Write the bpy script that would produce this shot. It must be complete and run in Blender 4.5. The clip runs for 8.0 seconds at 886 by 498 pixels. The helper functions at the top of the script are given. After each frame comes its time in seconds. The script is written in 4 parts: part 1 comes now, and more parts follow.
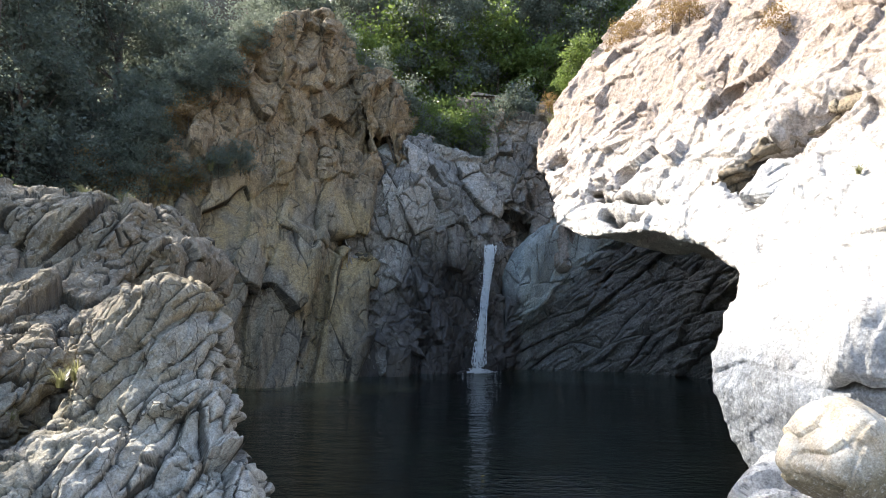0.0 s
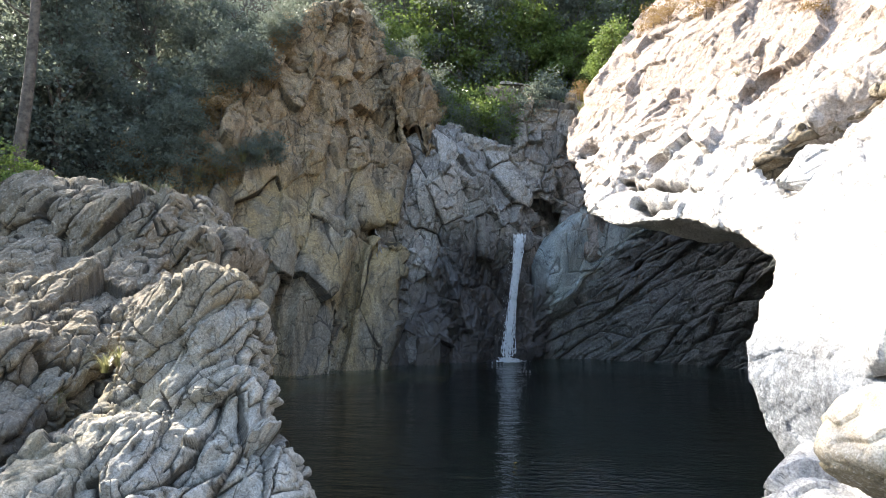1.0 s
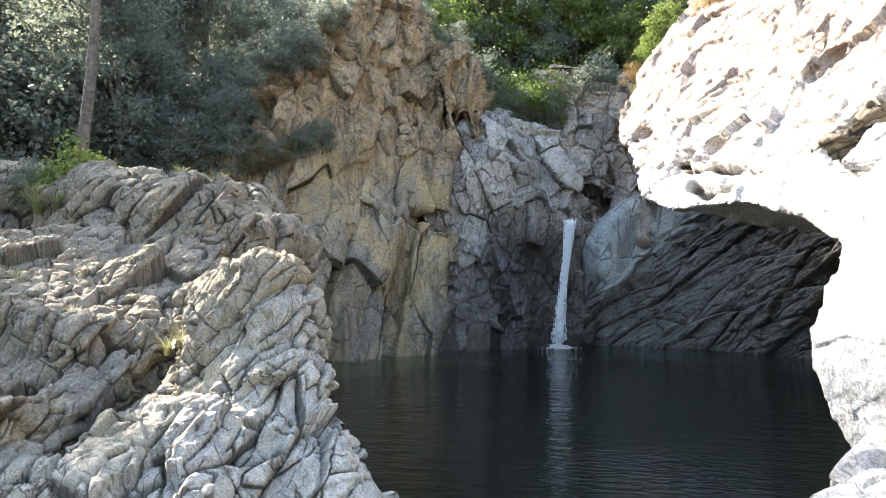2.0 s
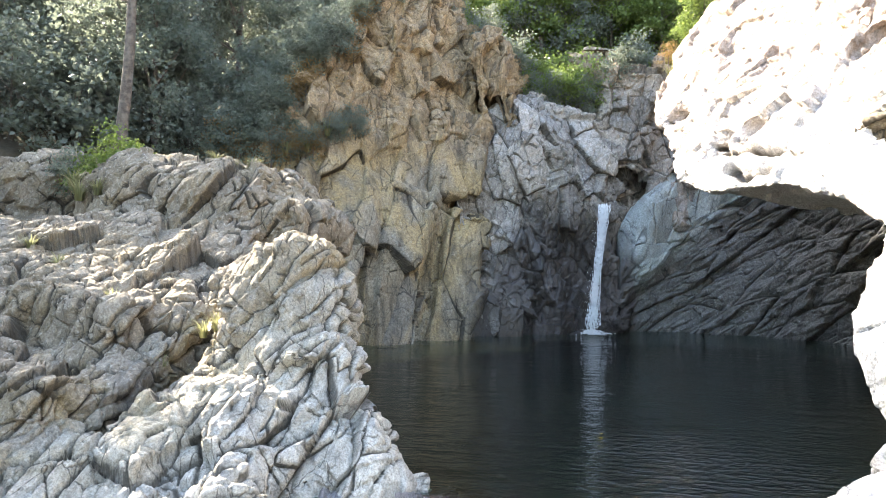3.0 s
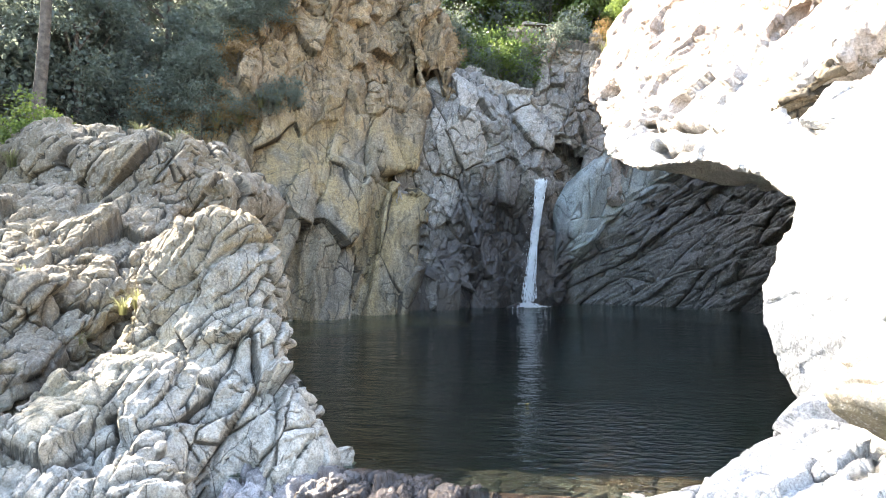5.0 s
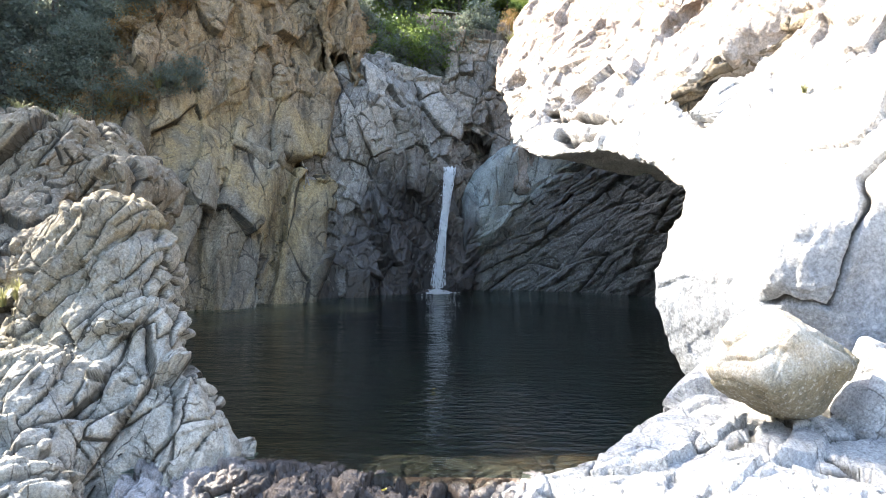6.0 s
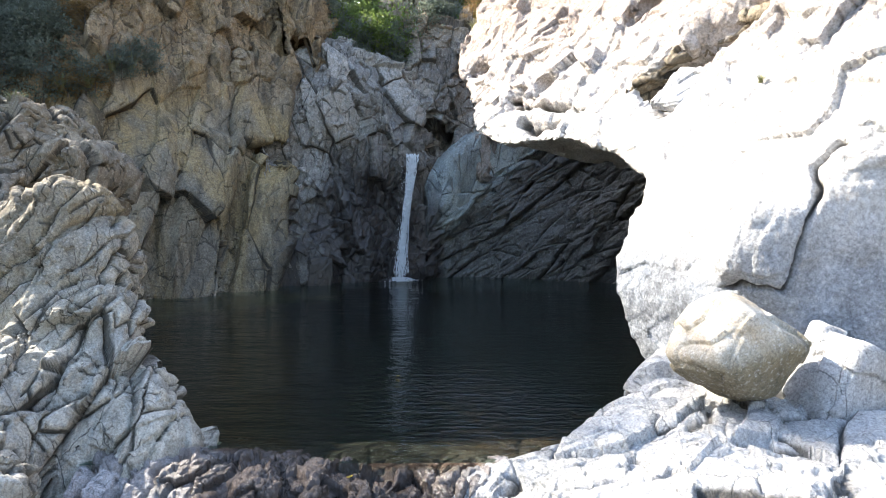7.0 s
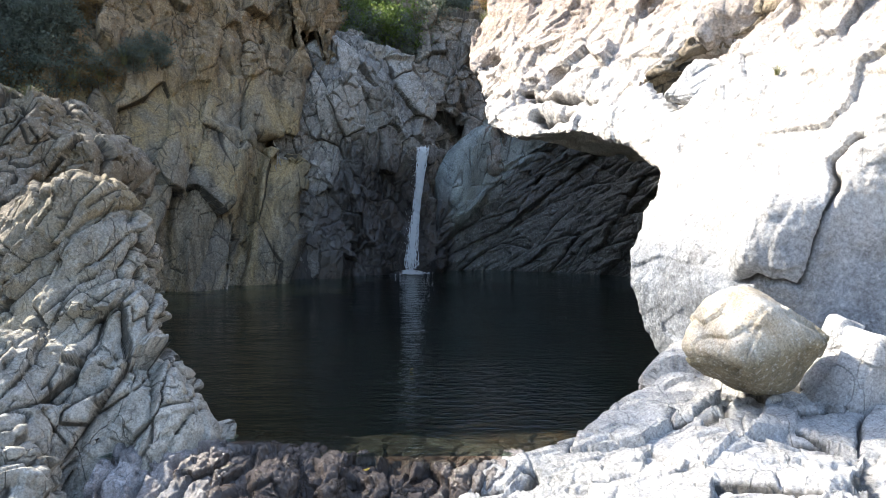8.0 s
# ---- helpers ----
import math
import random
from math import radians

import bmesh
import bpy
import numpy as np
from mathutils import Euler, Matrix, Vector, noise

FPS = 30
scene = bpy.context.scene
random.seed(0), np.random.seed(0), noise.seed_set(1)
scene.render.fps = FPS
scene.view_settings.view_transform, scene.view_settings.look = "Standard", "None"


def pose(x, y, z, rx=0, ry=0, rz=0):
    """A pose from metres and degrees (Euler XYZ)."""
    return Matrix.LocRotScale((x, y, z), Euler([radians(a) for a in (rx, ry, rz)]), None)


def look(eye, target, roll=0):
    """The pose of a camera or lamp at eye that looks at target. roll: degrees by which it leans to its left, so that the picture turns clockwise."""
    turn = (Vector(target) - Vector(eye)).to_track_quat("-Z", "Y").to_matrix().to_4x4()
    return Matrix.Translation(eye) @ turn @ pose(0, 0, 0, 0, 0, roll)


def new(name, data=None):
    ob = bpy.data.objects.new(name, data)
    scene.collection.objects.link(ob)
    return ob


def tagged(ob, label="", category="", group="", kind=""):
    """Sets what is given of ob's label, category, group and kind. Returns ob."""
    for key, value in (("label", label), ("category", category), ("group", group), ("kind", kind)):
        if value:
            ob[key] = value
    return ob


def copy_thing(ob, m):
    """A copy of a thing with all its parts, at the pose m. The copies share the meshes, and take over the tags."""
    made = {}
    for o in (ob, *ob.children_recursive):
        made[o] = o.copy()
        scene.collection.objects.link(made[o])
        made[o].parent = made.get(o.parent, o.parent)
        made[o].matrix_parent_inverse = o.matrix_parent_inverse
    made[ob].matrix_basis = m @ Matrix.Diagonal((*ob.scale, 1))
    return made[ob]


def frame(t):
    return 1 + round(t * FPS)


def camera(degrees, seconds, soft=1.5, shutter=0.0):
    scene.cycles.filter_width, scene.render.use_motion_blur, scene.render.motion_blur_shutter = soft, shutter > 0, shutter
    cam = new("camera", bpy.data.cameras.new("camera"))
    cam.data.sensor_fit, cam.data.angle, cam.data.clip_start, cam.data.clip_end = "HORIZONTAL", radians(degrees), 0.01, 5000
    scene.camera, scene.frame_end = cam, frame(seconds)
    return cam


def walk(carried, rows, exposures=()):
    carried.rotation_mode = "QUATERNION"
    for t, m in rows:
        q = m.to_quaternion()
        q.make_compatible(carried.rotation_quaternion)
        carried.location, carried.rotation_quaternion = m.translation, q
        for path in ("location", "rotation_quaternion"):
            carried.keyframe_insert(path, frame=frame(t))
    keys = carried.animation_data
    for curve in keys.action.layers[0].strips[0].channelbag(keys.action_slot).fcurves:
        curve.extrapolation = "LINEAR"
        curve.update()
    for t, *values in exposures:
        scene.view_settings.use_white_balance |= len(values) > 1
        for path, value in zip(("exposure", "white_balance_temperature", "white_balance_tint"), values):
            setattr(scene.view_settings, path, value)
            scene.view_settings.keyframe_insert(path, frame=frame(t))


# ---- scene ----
cam = camera(65.7, 8.0, soft=0.55)
PATH = [
    (0, (-0.053, 0.008, 2.247), (-0.157, 2.001, 2.378), 0.8),
    (0.5, (-0.086, -0.01, 2.226), (-0.22, 1.982, 2.348), 0.8),
    (1, (-0.116, -0.037, 2.223), (-0.298, 1.952, 2.324), 0.8),
    (1.5, (-0.144, -0.038, 2.206), (-0.393, 1.945, 2.289), 0.7),
    (2, (-0.178, -0.028, 2.198), (-0.496, 1.945, 2.26), 0.7),
    (3.5, (-0.092, 0.009, 2.159), (-0.522, 1.963, 2.161), 0.5),
    (4, (-0.022, 0.026, 2.171), (-0.442, 1.981, 2.154), 0.4),
    (5.5, (0.093, 0.006, 2.177), (-0.035, 2.0, 2.108), 0.7),
    (6, (0.129, 0.009, 2.168), (0.128, 2.008, 2.082), 0.7),
    (6.5, (0.135, 0.008, 2.159), (0.218, 2.003, 2.056), 0.7),
    (7, (0.102, 0.012, 2.162), (0.212, 2.005, 2.041), 0.8),
    (7.5, (0.072, 0.018, 2.173), (0.178, 2.011, 2.033), 0.8),
    (8, (0.032, 0.011, 2.175), (0.119, 2.004, 2.032), 0.7),
]
walk(cam, [(t, look(eye, target, roll)) for t, eye, target, roll in PATH],
     exposures=[(0, 2.05, 6850, 10), (1, 2.32, 6950, 10), (2, 2.82, 7250, 10), (3.5, 3.46, 7600, 11), (4, 3.5, 7600, 11), (5.5, 3.12, 7150, 10), (6, 2.8, 7000, 10), (7, 2.35, 6850, 10), (8, 2.05, 6850, 10)])

# ---- world, sun, exposure ----
SUN_TO = Vector((-0.72, 0.36, 0.68)).normalized()
world = bpy.data.worlds.new("sky")
scene.world = world
world.use_nodes = True
wn = world.node_tree.nodes
wl = world.node_tree.links
sky = wn.new("ShaderNodeTexSky")
sky.sky_type = 'NISHITA'
sky.sun_disc = False
sky.sun_elevation = math.asin(SUN_TO.z)
sky.sun_rotation = math.atan2(SUN_TO.x, SUN_TO.y)
wl.new(sky.outputs[0], wn["Background"].inputs[0])
wn["Background"].inputs[1].default_value = 0.15
sun = new("sun", bpy.data.lights.new("sun", 'SUN'))
sun.data.energy = 3.2
sun.data.angle = radians(0.5)
sun.data.color = (1.0, 0.95, 0.87)
sun.matrix_world = look(SUN_TO * 60, (0, 0, 0))


# ---- numeric noise ----
TABLE = np.random.RandomState(7).rand(64 ** 3).astype(np.float32)


def hash01(ix, iy, iz, seed):
    """Random numbers 0 to 1 from integer cells."""
    return TABLE[(((ix & 63) << 12) + ((iy & 63) << 6) + (iz & 63) + seed * 7919) & 262143]


def vnoise(p, seed=0):
    """Smooth value noise, -1 to 1, at the rows of p."""
    i = np.floor(p)
    f = (p - i).astype(np.float32)
    f = f * f * (3 - 2 * f)
    i = i.astype(np.int32)
    x0, y0, z0 = (i[:, 0] & 63) << 12, (i[:, 1] & 63) << 6, i[:, 2] & 63
    x1, y1, z1 = ((i[:, 0] + 1) & 63) << 12, ((i[:, 1] + 1) & 63) << 6, (i[:, 2] + 1) & 63
    shift = seed * 7919

    def corner(k):
        return TABLE[(k + shift) & 262143]

    def edge(a):
        c0, c1 = corner(a + z0), corner(a + z1)
        return c0 + (c1 - c0) * f[:, 2]
    e00, e01, e10, e11 = edge(x0 + y0), edge(x0 + y1), edge(x1 + y0), edge(x1 + y1)
    e0, e1 = e00 + (e01 - e00) * f[:, 1], e10 + (e11 - e10) * f[:, 1]
    return (e0 + (e1 - e0) * f[:, 0]) * 2 - 1


def fbm(p, octaves=4, seed=0, gain=0.5):
    out, amp = 0, 1.0
    for k in range(octaves):
        out = out + amp * vnoise(p * (2.03 ** k) + 17.3 * k, seed + k)
        amp *= gain
    return out


def ridged(p, octaves=4, seed=0, gain=0.55):
    """Creased noise, about -0.5 to 0.5: sharp valleys between rounded ribs."""
    out, amp = 0, 1.0
    for k in range(octaves):
        out = out + amp * (np.abs(vnoise(p * (2.1 ** k) + 9.7 * k, seed + k)) * 1.6 - 0.5)
        amp *= gain
    return out


SOIL_SHADE_MASKS = []     # soil and shade painted dark in joints, filled as a rock's relief is worked out
TONES = []          # a random number for each block of stone


def blocks(p, turn, size, step, tilt, crack, width, seed, warp=0.0, bend=0.6, pillow=0.0, mark=1.0, healed=0.0, tone=False):
    """Height of fractured stone: blocks longest along one turned axis, each set in or out by step, its face tilted, its edges
    rounded by pillow, parted by cracks. healed: the share of cracks that are closed."""
    if warp:
        p = p + warp * np.stack([vnoise(p * bend, seed + 1) + 0.4 * vnoise(p * bend * 2.7, seed + 4), vnoise(p * bend, seed + 2) + 0.4 * vnoise(p * bend * 2.7, seed + 5), vnoise(p * bend, seed + 3)], 1)
    q = turned(p, *turn, *size).astype(np.float32)
    base = np.floor(q - 0.5).astype(np.int32)
    n = len(q)
    d1, d2 = np.full(n, 9e9, np.float32), np.full(n, 9e9, np.float32)
    c1, c2 = np.zeros((n, 3), np.float32), np.zeros((n, 3), np.float32)
    k1, k2 = np.zeros((n, 3), np.int32), np.zeros((n, 3), np.int32)
    for corner in range(8):
        k = base + np.array((corner & 1, corner >> 1 & 1, corner >> 2), np.int32)
        spot = np.stack([hash01(k[:, 0], k[:, 1], k[:, 2], seed + i) for i in (1, 2, 3)], 1)
        c = k + 0.5 + (spot - 0.5) * 0.76
        d = ((q - c) ** 2).sum(1)
        first = d < d1
        second = ~first & (d < d2)
        d2 = np.where(first, d1, np.where(second, d, d2))
        c2 = np.where(first[:, None], c1, np.where(second[:, None], c, c2))
        k2 = np.where(first[:, None], k1, np.where(second[:, None], k, k2))
        d1 = np.where(first, d, d1)
        c1 = np.where(first[:, None], c, c1)
        k1 = np.where(first[:, None], k, k1)
    away = (c2 - c1) / np.array(size, np.float32)
    gap = (d2 - d1) / 2 / np.maximum(np.sqrt((away ** 2).sum(1)), 1e-6)
    r = [hash01(k1[:, 0], k1[:, 1], k1[:, 2], seed + i) for i in (7, 8, 9, 10, 12)]
    pair = k1 + k2
    held = hash01(pair[:, 0], pair[:, 1], pair[:, 2], seed + 15)
    strength = np.clip((held - healed) / 0.25, 0, 1) * (0.4 + 0.6 * held)
    way = (q - c1) * np.array(size, np.float32)
    out = 2 * step * (r[0] - 0.5) + 2 * tilt * sum((r[i + 1] - 0.5) * way[:, i] for i in range(3))
    if pillow:
        out = out - pillow * (0.35 + 0.65 * strength) * np.clip(1 - gap / (0.32 * min(size)), 0, 1) ** 2
    if tone:
        TONES.append(r[4])
    # cracks also take soil and shade as a dark tone in the colour
    SOIL_SHADE_MASKS.append(mark * strength * np.exp(-(gap / width) ** 2))
    return out - crack * strength * np.exp(-(gap / width) ** 2)


def turned(p, rx=0, ry=0, rz=0, sx=1, sy=1, sz=1):
    """Points in a turned frame, divided by a size along each axis."""
    m = np.array(Euler((radians(rx), radians(ry), radians(rz))).to_matrix())
    return (p @ m) / np.array((sx, sy, sz))


# ---- solids by signed distance ----
def smin(a, b, k):
    h = np.clip(0.5 + 0.5 * (b - a) / k, 0, 1)
    return b + (a - b) * h - k * h * (1 - h)


def smax(a, b, k):
    return -smin(-a, -b, k)


def ellipsoid(p, c, r, rx=0, ry=0, rz=0):
    q = turned(p - np.array(c), rx, ry, rz)
    k = np.linalg.norm(q / np.array(r), axis=1)
    return (k - 1) * min(r)


def block(p, c, half, rx=0, ry=0, rz=0, soft=0.1):
    q = np.abs(turned(p - np.array(c), rx, ry, rz)) - np.array(half) + soft
    return np.linalg.norm(np.maximum(q, 0), axis=1) + np.minimum(q.max(1), 0) - soft


def pit(p, apex, rim):
    """A hollow with flat sides that opens from its apex to the rim's corners (in turn)."""
    top = np.array(apex, float)
    c = [np.array(q, float) for q in rim]
    mid = sum(c) / len(c)
    d = None
    for a, b in zip(c, c[1:] + c[:1]):
        n = np.cross(a - top, b - top)
        n /= np.linalg.norm(n)
        if n @ (mid - top) > 0:
            n = -n
        e = (p - top) @ n
        d = e if d is None else np.maximum(d, e)
    return d


def surface(f, lo, hi, h):
    """Mesh of the surface f = 0 inside a box, by surface nets with cells of h."""
    ax = [np.arange(lo[i], hi[i] + h, h) for i in range(3)]
    n = [len(a) for a in ax]
    v = np.empty(n, np.float32)
    gy, gz = np.meshgrid(ax[1], ax[2], indexing="ij")
    for i0 in range(0, n[0], 16):
        xs = ax[0][i0:i0 + 16]
        p = np.stack([np.repeat(xs, gy.size), np.tile(gy.ravel(), len(xs)), np.tile(gz.ravel(), len(xs))], 1)
        v[i0:i0 + 16] = f(p).reshape(len(xs), n[1], n[2])
    s = v < 0
    cellshape = tuple(k - 1 for k in n)
    total = np.zeros((*cellshape, 3), np.float32)
    count = np.zeros(cellshape, np.float32)
    grids = [np.arange(k - 1, dtype=np.float32) for k in n]
    org = np.stack(np.meshgrid(*grids, indexing="ij"), -1)

    def cut(arr, o):
        return arr[o[0]:o[0] + cellshape[0], o[1]:o[1] + cellshape[1], o[2]:o[2] + cellshape[2]]
    for axis in range(3):
        for a in (0, 1):
            for b in (0, 1):
                o = [0, 0, 0]
                o[(axis + 1) % 3], o[(axis + 2) % 3] = a, b
                o2 = list(o)
                o2[axis] = 1
                v0, v1 = cut(v, o), cut(v, o2)
                m = cut(s, o) != cut(s, o2)
                t = np.where(m, v0 / np.where(m, v0 - v1, 1), 0)
                q = org + np.array(o, np.float32)
                q[..., axis] += t
                total += q * m[..., None]
                count += m
    live = count > 0
    index = np.full(cellshape, -1, np.int64)
    index[live] = np.arange(live.sum())
    verts = total[live] / count[live][:, None] * h + np.array(lo)
    quads = []
    for axis in range(3):
        b, c = (axis + 1) % 3, (axis + 2) % 3
        sl0 = [slice(1, -1)] * 3
        sl1 = [slice(1, -1)] * 3
        sl0[axis], sl1[axis] = slice(0, -1), slice(1, None)
        s0, s1 = s[tuple(sl0)], s[tuple(sl1)]
        for inside_first in (True, False):
            w = np.argwhere((s0 & ~s1) if inside_first else (~s0 & s1))
            if not len(w):
                continue
            w[:, b] += 1
            w[:, c] += 1
            ring = []
            for db, dc in ((-1, -1), (0, -1), (0, 0), (-1, 0)):
                q = w.copy()
                q[:, b] += db
                q[:, c] += dc
                ring.append(index[q[:, 0], q[:, 1], q[:, 2]])
            ring = np.stack(ring, 1)
            quads.append(ring if inside_first else ring[:, ::-1])
    quads = np.concatenate(quads)
    return verts.astype(np.float64), quads[(quads >= 0).all(1)]


def split_quads(verts, quads):
    """Each quad into four."""
    e = np.stack([quads, np.roll(quads, -1, 1)], 2).reshape(-1, 2)
    e.sort(axis=1)
    key = e[:, 0] * len(verts) + e[:, 1]
    uniq, inv = np.unique(key, return_inverse=True)
    mids = (verts[uniq // len(verts)] + verts[uniq % len(verts)]) / 2
    centres = verts[quads].mean(1)
    m = inv.reshape(-1, 4) + len(verts)
    c = np.arange(len(quads)) + len(verts) + len(mids)
    out = [np.stack([quads[:, k], m[:, k], c, m[:, k - 1]], 1) for k in range(4)]
    return np.concatenate([verts, mids, centres]), np.concatenate(out)


def normals(verts, quads):
    nq = np.cross(verts[quads[:, 2]] - verts[quads[:, 0]], verts[quads[:, 3]] - verts[quads[:, 1]])
    out = np.zeros_like(verts)
    for k in range(4):
        for c in range(3):
            out[:, c] += np.bincount(quads[:, k], nq[:, c], len(verts))
    return out / np.maximum(np.linalg.norm(out, axis=1), 1e-9)[:, None]


def relax(verts, quads, rounds):
    """Evens out the steps of the cells."""
    for _ in range(rounds):
        tot = np.zeros_like(verts)
        cnt = np.zeros(len(verts))
        for k in range(4):
            cen = (verts[quads[:, k - 1]] + verts[quads[:, (k + 1) % 4]]) / 2
            for c in range(3):
                tot[:, c] += np.bincount(quads[:, k], cen[:, c], len(verts))
            cnt += np.bincount(quads[:, k], minlength=len(verts))
        verts = 0.4 * verts + 0.6 * tot / np.maximum(cnt, 1)[:, None]
    return verts


def quick_mesh(name, verts, faces, material, smooth=True):
    me = bpy.data.meshes.new(name)
    k = faces.shape[1]
    me.vertices.add(len(verts))
    me.vertices.foreach_set("co", np.ascontiguousarray(verts, np.float32).ravel())
    me.loops.add(faces.size)
    me.loops.foreach_set("vertex_index", np.ascontiguousarray(faces, np.int32).ravel())
    me.polygons.add(len(faces))
    me.polygons.foreach_set("loop_start", np.arange(0, faces.size, k, dtype=np.int32))
    me.polygons.foreach_set("use_smooth", np.full(len(faces), smooth))
    me.materials.append(material)
    me.update(calc_edges=True)
    return me


def rock(name, f, lo, hi, h, height, material, splits=1, back=None):
    """A rock from its distance field f, with the broken relief height(points) pushed along its normals. back: a test on
    centres and normals for the hidden side, which stays coarse."""
    verts, quads = surface(f, lo, hi, h)
    verts = relax(verts, quads, 2)
    rest = None
    if back is not None:
        n = normals(verts, quads)[quads].mean(1)
        hidden = back(verts[quads].mean(1), n)
        rest = quads[hidden]
        quads = quads[~hidden]
    coarse = verts - 0.09 * normals(verts, quads if rest is None else np.concatenate([quads, rest]))
    for _ in range(splits):
        verts, quads = split_quads(verts, quads)
    verts = relax(verts, quads, 1)
    SOIL_SHADE_MASKS.clear()
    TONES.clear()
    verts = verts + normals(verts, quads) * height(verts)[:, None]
    soil_shade = np.max(SOIL_SHADE_MASKS, axis=0) if SOIL_SHADE_MASKS else np.zeros(len(verts))
    tone = TONES[0] if TONES else np.full(len(verts), 0.5)
    if rest is not None:
        tone = np.concatenate([tone, np.full(len(coarse), 0.5)])
        soil_shade = np.concatenate([soil_shade, np.zeros(len(coarse))])
        quads = np.concatenate([quads, rest + len(verts)])
        verts = np.concatenate([verts, coarse])
    used = np.zeros(len(verts), bool)
    used[quads.ravel()] = True
    index = np.cumsum(used) - 1
    me = quick_mesh(name, verts[used], index[quads], material)
    me.attributes.new("soil_shade", 'FLOAT', 'POINT').data.foreach_set("value", soil_shade[used].astype(np.float32))
    me.attributes.new("block_tone", 'FLOAT', 'POINT').data.foreach_set("value", tone[used].astype(np.float32))
    return new(name, me)


# ---- materials ----
class Nodes:
    """Short hand for building a node material."""
    def __init__(self, name):
        self.mat = bpy.data.materials.new(name)
        self.mat.use_nodes = True
        self.tree = self.mat.node_tree
        self.bsdf = self.tree.nodes["Principled BSDF"]
        self.geo = self.add("ShaderNodeNewGeometry")
        self.pos = self.geo.outputs["Position"]

    def add(self, kind, **values):
        node = self.tree.nodes.new(kind)
        for key, value in values.items():
            node.inputs[key.replace("_", " ")].default_value = value
        return node

    def link(self, a, b):
        self.tree.links.new(a, b)

    def scaled(self, sx, sy, sz, rx=0, ry=0, rz=0):
        m = self.add("ShaderNodeMapping")
        m.inputs["Scale"].default_value = (sx, sy, sz)
        m.inputs["Rotation"].default_value = (radians(rx), radians(ry), radians(rz))
        self.link(self.pos, m.inputs["Vector"])
        return m.outputs[0]

    def noise(self, scale, detail=6, rough=0.6, vec=None, dist=0.0):
        n = self.add("ShaderNodeTexNoise", Scale=scale, Detail=detail, Roughness=rough, Distortion=dist)
        self.link(vec or self.pos, n.inputs["Vector"])
        return n.outputs["Fac"]

    def voronoi(self, scale, vec=None, edge=True):
        n = self.add("ShaderNodeTexVoronoi", Scale=scale)
        if edge:
            n.feature = 'DISTANCE_TO_EDGE'
        self.link(vec or self.pos, n.inputs["Vector"])
        return n.outputs["Distance" if edge else "Color"]

    def warped(self, vec, scale, amount):
        """A vector bent by noise."""
        n = self.add("ShaderNodeTexNoise", Scale=scale, Detail=4, Roughness=0.6)
        self.link(vec, n.inputs["Vector"])
        m = self.add("ShaderNodeVectorMath")
        m.operation = 'MULTIPLY_ADD'
        self.link(n.outputs["Color"], m.inputs[0])
        m.inputs[1].default_value = (amount, amount, amount)
        self.link(vec, m.inputs[2])
        return m.outputs[0]

    def ramp(self, fac, *stops):
        n = self.add("ShaderNodeValToRGB")
        el = n.color_ramp.elements
        while len(el) < len(stops):
            el.new(0.5)
        for e, (at, col) in zip(el, stops):
            e.position = at
            e.color = (col, col, col, 1) if isinstance(col, (int, float)) else (*col, 1)
        self.link(fac, n.inputs[0])
        return n.outputs[0]

    def mix(self, fac, a, b, mode='MIX'):
        n = self.tree.nodes.new("ShaderNodeMix")
        n.data_type, n.blend_type = 'RGBA', mode
        for socket, v in ((n.inputs[0], fac), (n.inputs[6], a), (n.inputs[7], b)):
            if isinstance(v, (int, float)):
                socket.default_value = v if socket == n.inputs[0] else (v, v, v, 1)
            elif isinstance(v, tuple):
                socket.default_value = (*v, 1)
            else:
                self.link(v, socket)
        return n.outputs[2]

    def math(self, op, a, b=0.0):
        n = self.add("ShaderNodeMath")
        n.operation = op
        for socket, v in ((n.inputs[0], a), (n.inputs[1], b)):
            if isinstance(v, (int, float)):
                socket.default_value = v
            else:
                self.link(v, socket)
        return n.outputs[0]

    def bump(self, height, strength, distance, after=None):
        n = self.add("ShaderNodeBump", Strength=strength, Distance=distance)
        self.link(height, n.inputs["Height"])
        if after:
            self.link(after, n.inputs["Normal"])
        return n.outputs[0]

    def finish(self, color=None, rough=None, normal=None, **values):
        for key, v in (("Base Color", color), ("Roughness", rough), ("Normal", normal)):
            if v is None:
                continue
            if isinstance(v, (int, float)):
                self.bsdf.inputs[key].default_value = v
            elif isinstance(v, tuple):
                self.bsdf.inputs[key].default_value = (*v, 1)
            else:
                self.link(v, self.bsdf.inputs[key])
        for key, v in values.items():
            self.bsdf.inputs[key.replace("_", " ")].default_value = v
        return self.mat


